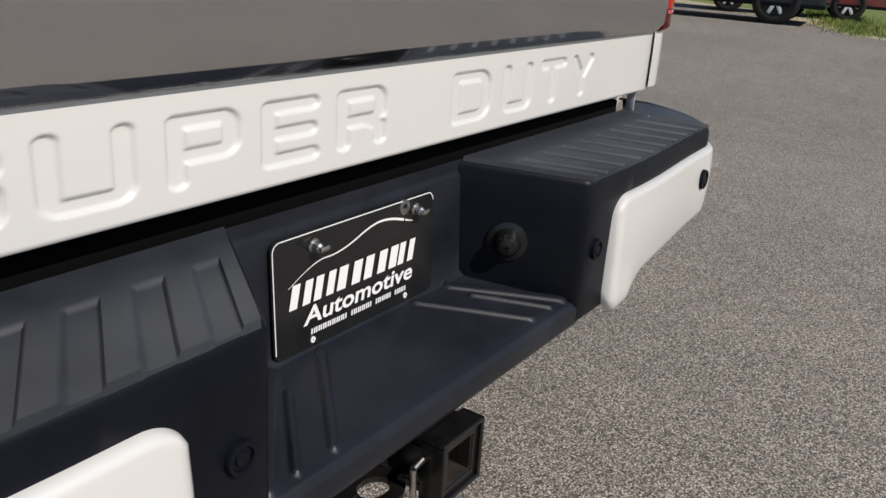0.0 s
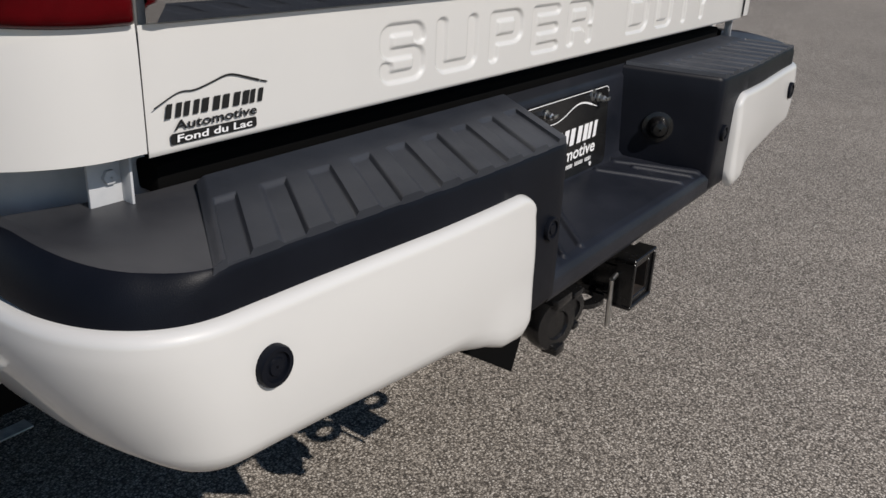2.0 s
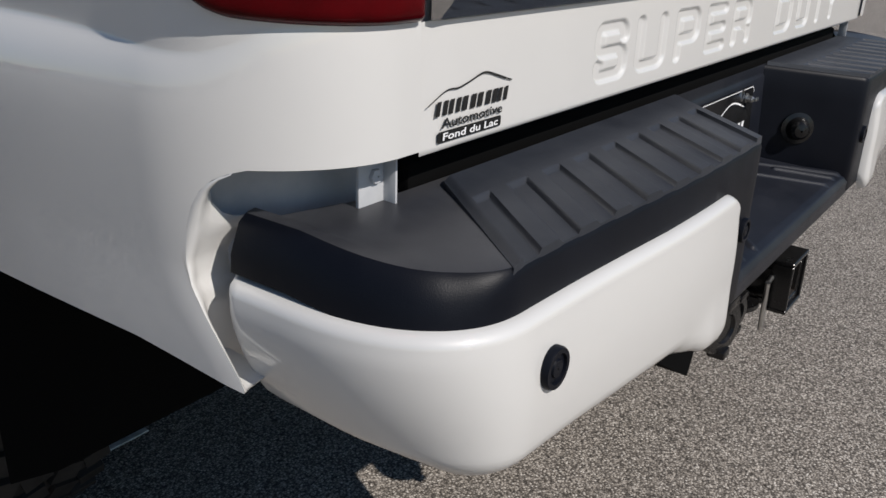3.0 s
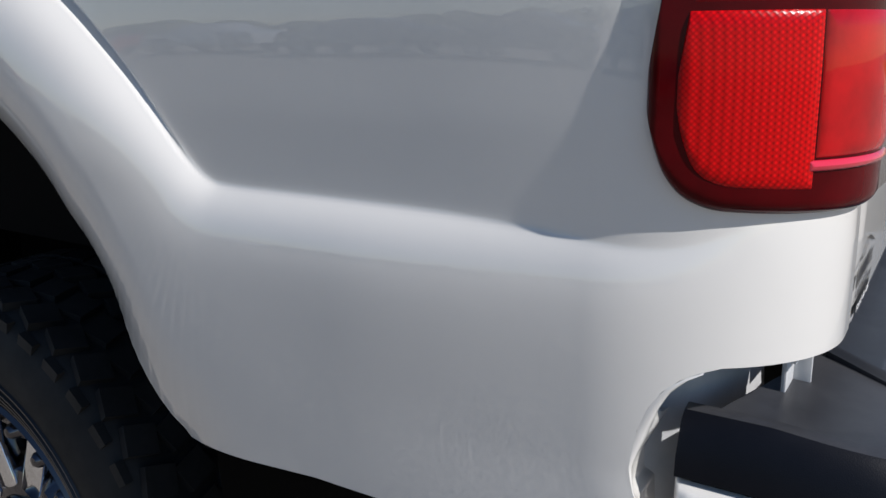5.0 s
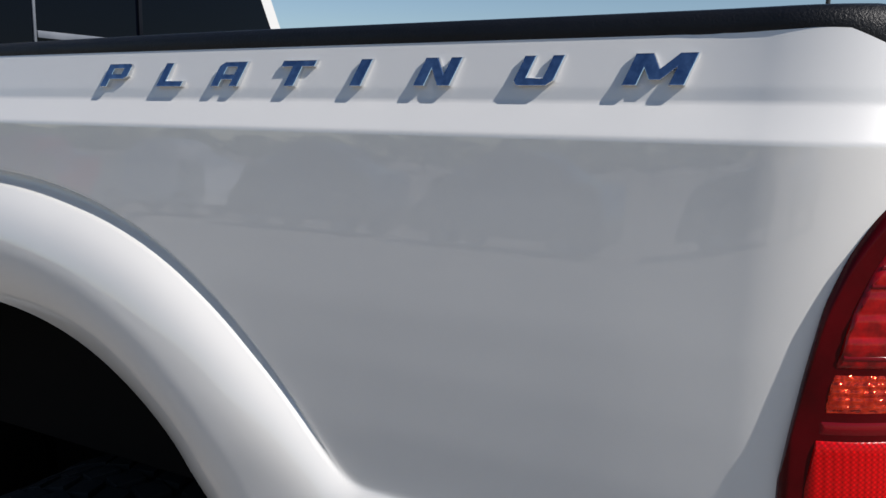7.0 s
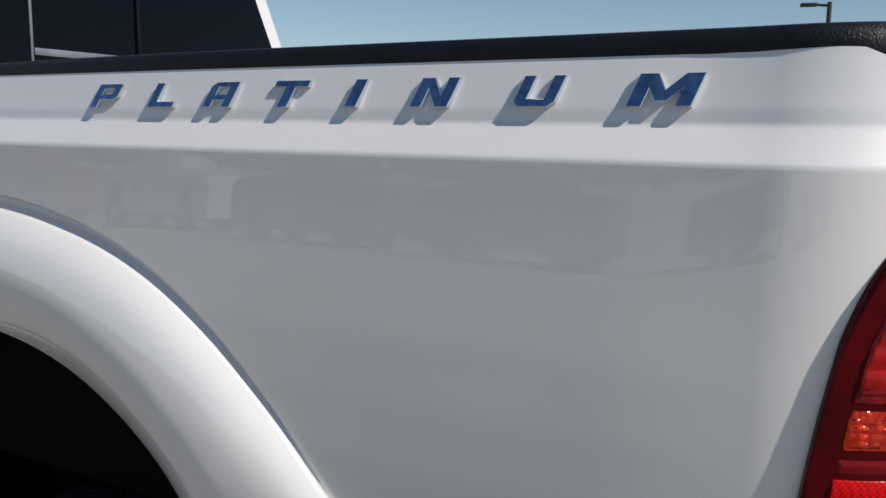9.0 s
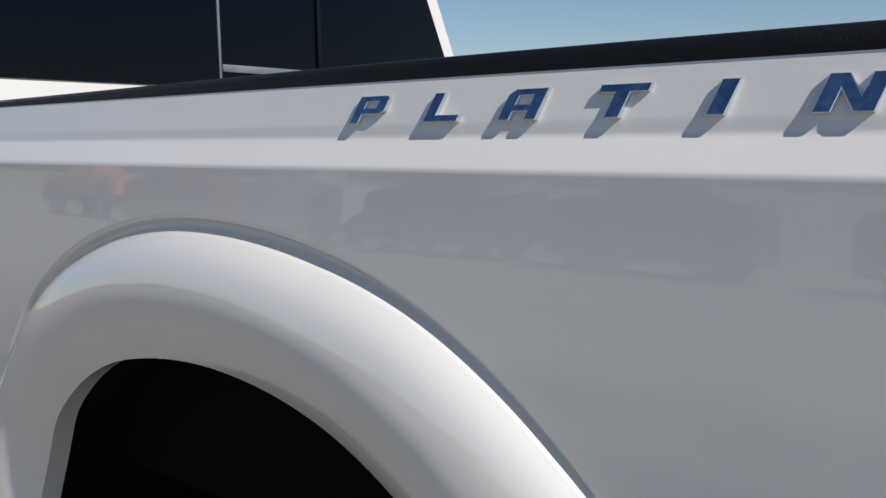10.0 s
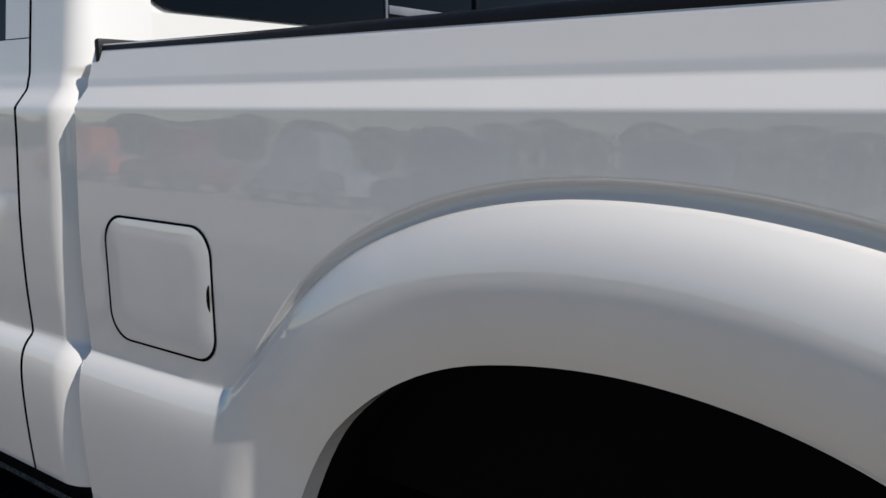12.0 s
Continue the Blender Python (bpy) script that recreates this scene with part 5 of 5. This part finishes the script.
for yv, kx, kz in ((4.57, 1.0, 1.03), (4.9, 1.0, 1.01), (5.4, 1.0, 1.0), (5.95, 0.985, 0.985), (6.06, 0.96, 0.96), (6.10, 0.90, 0.90)):
    sec.append(np.c_[CX + ring[:, 0] * kx, np.full(len(ring), yv), 0.62 + (ring[:, 1] - 0.62) * kz])
sec.append(np.c_[np.full(len(ring), CX), np.full(len(ring), 6.10), np.full(len(ring), 0.95)])
link("hood", grid(np.array(sec)), PAINT, front, "white hood and fenders", sharp=60)
bm = bmesh.new()
box(bm, CX - 0.72, CX + 0.72, 6.07, 6.13, 0.82, 1.24, 0.03, 3)
part("grille", bm, CHROME, front, "chrome grille")
bm = bmesh.new()
box(bm, CX - 0.99, CX + 0.99, 6.0, 6.22, 0.52, 0.76, 0.05, 3)
part("front_bumper", bm, CHROME, front, "chrome front bumper")
bm = bmesh.new()
vs = [bm.verts.new(p) for p in ((CX - 0.82, 4.60, 1.46), (CX + 0.82, 4.60, 1.46), (CX + 0.70, 4.00, 2.07), (CX - 0.70, 4.00, 2.07))]
bm.faces.new(vs)
part("windscreen", bm, GLASS, cab, "dark windscreen", sharp=None)
tyre_wheel(-0.83, 5.28, 0.425, 0.415, -1)
tyre_wheel(0.854, 5.28, 0.425, 0.415, 1)

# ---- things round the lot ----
# sun streak below the truck, laid as a thin pale strip
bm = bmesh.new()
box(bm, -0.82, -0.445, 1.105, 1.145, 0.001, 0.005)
line = part("sun_streak", bm, STREAK_TONE, None, sharp=None)
tagged(line, "short streak of sunlight painted as a pale strip on the asphalt", "road marking", kind="structure")


def car(paint, label, wheel_r=0.40):
    """A parked car, nose to +x, standing on z = 0 with its origin below its middle."""
    c = thing("parked_car", label, "car", "parked cars")
    L, W = 2.35, 0.93
    prof_ = rounded([(-L, 0.42), (-L, 0.95), (-L + 0.12, 1.08), (-1.35, 1.15), (-0.75, 1.68), (0.55, 1.70), (1.15, 1.16), (L - 0.25, 1.04), (L, 0.85), (L, 0.42)], 2)
    xs_, zs_ = prof_[:, 0], prof_[:, 1]
    prow = []
    for yv, kz in ((-W, 0.0), (-W * 0.98, 1.0), (-W * 0.80, 1.0), (W * 0.80, 1.0), (W * 0.98, 1.0), (W, 0.0)):
        z_ = zs_.copy()
        yy_ = np.full(len(z_), yv)
        hi = z_ > 1.14
        if abs(yv) > W * 0.9:
            z_ = np.minimum(z_, 1.12) if kz else np.minimum(z_, 0.42)
        else:
            yy_ = np.where(hi, yv * 0.92, yv)
        prow.append(np.c_[xs_, yy_, z_])
    link("body", grid(np.stack(prow, 0)), paint, c, sharp=40)
    bm = bmesh.new()
    box(bm, -L, L, -W, W, 0.34, 0.44, 0.03)
    part("sill", bm, PLASTIC, c)
    for sy in (-1, 1):
        bm = bmesh.new()
        vs = [bm.verts.new((px, sy * (W * 0.76), pz)) for px, pz in ((-1.2, 1.2), (-0.75, 1.6), (0.5, 1.62), (1.0, 1.2))]
        bm.faces.new(vs)
        part("window", bm, GLASS, c, sharp=None)
    for wx in (-1.45, 1.45):
        for sy in (-1, 1):
            wl = new("wheel")
            wl.parent = c
            bm = bmesh.new()
            lathe(bm, [(wheel_r * 0.66, 0.11), (wheel_r * 0.75, 0.13), (wheel_r * 0.93, 0.125), (wheel_r, 0.09), (wheel_r, -0.1)], (wx, sy * (W - 0.10), wheel_r), (0, sy, 0), 36)
            part("tyre", bm, RUBBER, wl, sharp=50)
            bm = bmesh.new()
            lathe(bm, [(0.001, 0.09), (0.06, 0.09), (0.07, 0.07), (wheel_r * 0.6, 0.06), (wheel_r * 0.62, 0.12), (wheel_r * 0.67, 0.115)], (wx, sy * (W - 0.10), wheel_r), (0, sy, 0), 36)
            part("rim", bm, DARK_STEEL, wl, sharp=40)
            for k in range(7):
                bm = bmesh.new()
                m = Matrix.Translation((wx, sy * (W - 0.02), wheel_r)) @ Matrix.Rotation(2 * math.pi * k / 7, 4, "Y")
                box(bm, -0.036, 0.036, -0.012, 0.012, 0.03, wheel_r * 0.68, 0.005, m=m)
                part("spoke", bm, ALLOY, wl, sharp=40)
    return c


red_car = car(RED_PAINT, "dark red parked car with bright multi-spoke wheels", 0.42)
red_car.matrix_basis = pose(23.6, 5.0, 0, 0, 0, -75)
black_car = car(BLACK_PAINT, "black parked car with bright multi-spoke wheels", 0.46)
black_car.matrix_basis = pose(19.8, 5.9, 0, 0, 0, -82) @ Matrix.Scale(1.12, 4)
for px, py, ang, pm, lab in ((-17.9, 7.65, 90, BLACK_PAINT, "black parked car across the lot"), (-18.2, 13.6, 90, BLACK_PAINT, "black parked car across the lot"), (-19.5, 20.5, 88, SILVER_PAINT, "silver parked car across the lot"),
                             (-21, 36.0, 80, ORANGE_PAINT, "orange parked van across the lot"), (-18, 1.2, 91, BLACK_PAINT, "black parked car across the lot"), (-20, 28, 84, RED_PAINT, "dark red parked car across the lot"), (-18, -5.5, 90, SILVER_PAINT, "silver parked car across the lot")):
    other = car(pm, lab)
    other.matrix_basis = pose(px, py, 0, 0, 0, ang)

# grass verge beyond the lot
bm = bmesh.new()
vs = [bm.verts.new(p) for p in ((20.9, 3.9, 0.006), (18.3, 2.6, 0.006), (17.5, 1.6, 0.006), (15.5, -8, 0.006), (80, -60, 0.006), (120, 40, 0.006), (27.5, 12, 0.006))]
bm.faces.new(vs)
tagged(part("grass_verge", bm, DRY, None, sharp=None), "pale dry gravel edge of the verge", "ground", kind="structure")
bm = bmesh.new()
vs = [bm.verts.new(p) for p in ((23.6, 4.0, 0.012), (22.2, 3.0, 0.012), (21.6, 2.2, 0.012), (19.2, -8, 0.012), (80, -58, 0.012), (120, 38, 0.012), (28.5, 12, 0.012))]
bm.faces.new(vs)
tagged(part("lawn", bm, GRASS, None, sharp=None), "sunlit mown grass beyond the asphalt", "grass", kind="structure")


# uneven grass blades along the verge
_gr = random.Random(11)
gv, gf = [], []
for k in range(5200):
    u = _gr.random()
    gx0, gy0 = 18.2 + 9.5 * u + _gr.gauss(0, 0.35), 2.3 + 2.9 * u + _gr.gauss(0, 0.3) - 1.1 * _gr.random() ** 2
    hh, a = _gr.uniform(0.03, 0.13), _gr.uniform(0, 6.28)
    dx, dy = 0.012 * math.cos(a), 0.012 * math.sin(a)
    n0 = len(gv)
    gv += [(gx0 - dx, gy0 - dy, 0.01), (gx0 + dx, gy0 + dy, 0.01), (gx0 + _gr.gauss(0, 0.03), gy0 + _gr.gauss(0, 0.03), hh)]
    gf.append((n0, n0 + 1, n0 + 2))
me = bpy.data.meshes.new("grass_blades")
me.from_pydata(gv, [], gf)
tagged(link("grass_blades", me, GRASS, None, smooth_on=False), "uneven sunlit grass blades on the dry verge", "grass", kind="stuff")


def light_pole(x, y, h, arm_x, arm_y):
    p = thing("lot_lamp", "dark square lot lamp on a tall pole", "street lamp", "lot lamps", at=(x, y, 0))
    bm = bmesh.new()
    tube(bm, (0, 0, 0), (0, 0, h), 0.10, 0.075, 12)
    part("pole", bm, POLE_METAL, p)
    bm = bmesh.new()
    tube(bm, (0, 0, h - 0.12), (arm_x, arm_y, h - 0.05), 0.05, 0.04, 8)
    part("arm", bm, POLE_METAL, p)
    bm = bmesh.new()
    a = math.atan2(arm_y, arm_x)
    box(bm, -0.25, 0.3, -0.16, 0.16, h - 0.13, h - 0.02, 0.03, m=Matrix.Translation((arm_x, arm_y, 0)) @ Matrix.Rotation(a, 4, "Z"))
    part("lamp_head", bm, POLE_METAL, p)


for az, el, dist in ((4.84, 7.85, 32.0), (26.55, 5.9, 46.0)):
    light_pole(-1.7 + dist * math.cos(radians(az)), 0.03 + dist * math.sin(radians(az)), 1.46 + dist * math.tan(radians(el)), -0.1, 0.62 * dist / 32.0)


def tree(x, y, h, spread, seed):
    rng = random.Random(seed)
    t = thing("tree", "leafy green tree at the far edge of the lot", "tree", "far trees", at=(x, y, 0))
    bm = bmesh.new()
    tube(bm, (0, 0, 0), (0, 0, h * 0.45), 0.22, 0.13, 9)
    for k in range(5):
        a = rng.uniform(0, 6.28)
        tube(bm, (0, 0, h * rng.uniform(0.25, 0.42)), (math.cos(a) * spread * 0.6, math.sin(a) * spread * 0.6, h * rng.uniform(0.55, 0.8)), 0.09, 0.03, 6)
    part("trunk", bm, BARK, t)
    verts, faces = [], []
    for k in range(900):
        a, u = rng.uniform(0, 6.28), rng.uniform(-1, 1)
        rr = spread * (0.55 + 0.5 * rng.random()) * math.sqrt(1 - u * u) * (0.85 + 0.25 * math.sin(3 * a + seed))
        c = Vector((rr * math.cos(a), rr * math.sin(a), h * (0.58 + 0.42 * u)))
        e1 = Vector((rng.gauss(0, 1), rng.gauss(0, 1), rng.gauss(0, 1))).normalized()
        e2 = e1.orthogonal().normalized()
        sz = rng.uniform(0.16, 0.38)
        i0 = len(verts)
        verts += [c + e1 * sz, c + e2 * sz * 0.6, c - e1 * sz, c - e2 * sz * 0.6]
        faces.append((i0, i0 + 1, i0 + 2, i0 + 3))
    me = bpy.data.meshes.new("crown")
    me.from_pydata([tuple(v) for v in verts], [], faces)
    link("crown", me, LEAF, t, smooth_on=False)


_rng = random.Random(4)
for k in range(33):
    tree(-84 - 8 * _rng.random(), -40 + 7.0 * k + _rng.uniform(-1.5, 1.5), _rng.uniform(3.0, 4.8), _rng.uniform(4.2, 5.4), k + 3)
for k, (tx, ty, th_, sp) in enumerate(((62, -3.4, 6.0, 3.2), (66, 2.0, 5.6, 3.0))):
    tree(tx, ty, th_, sp, k + 40)
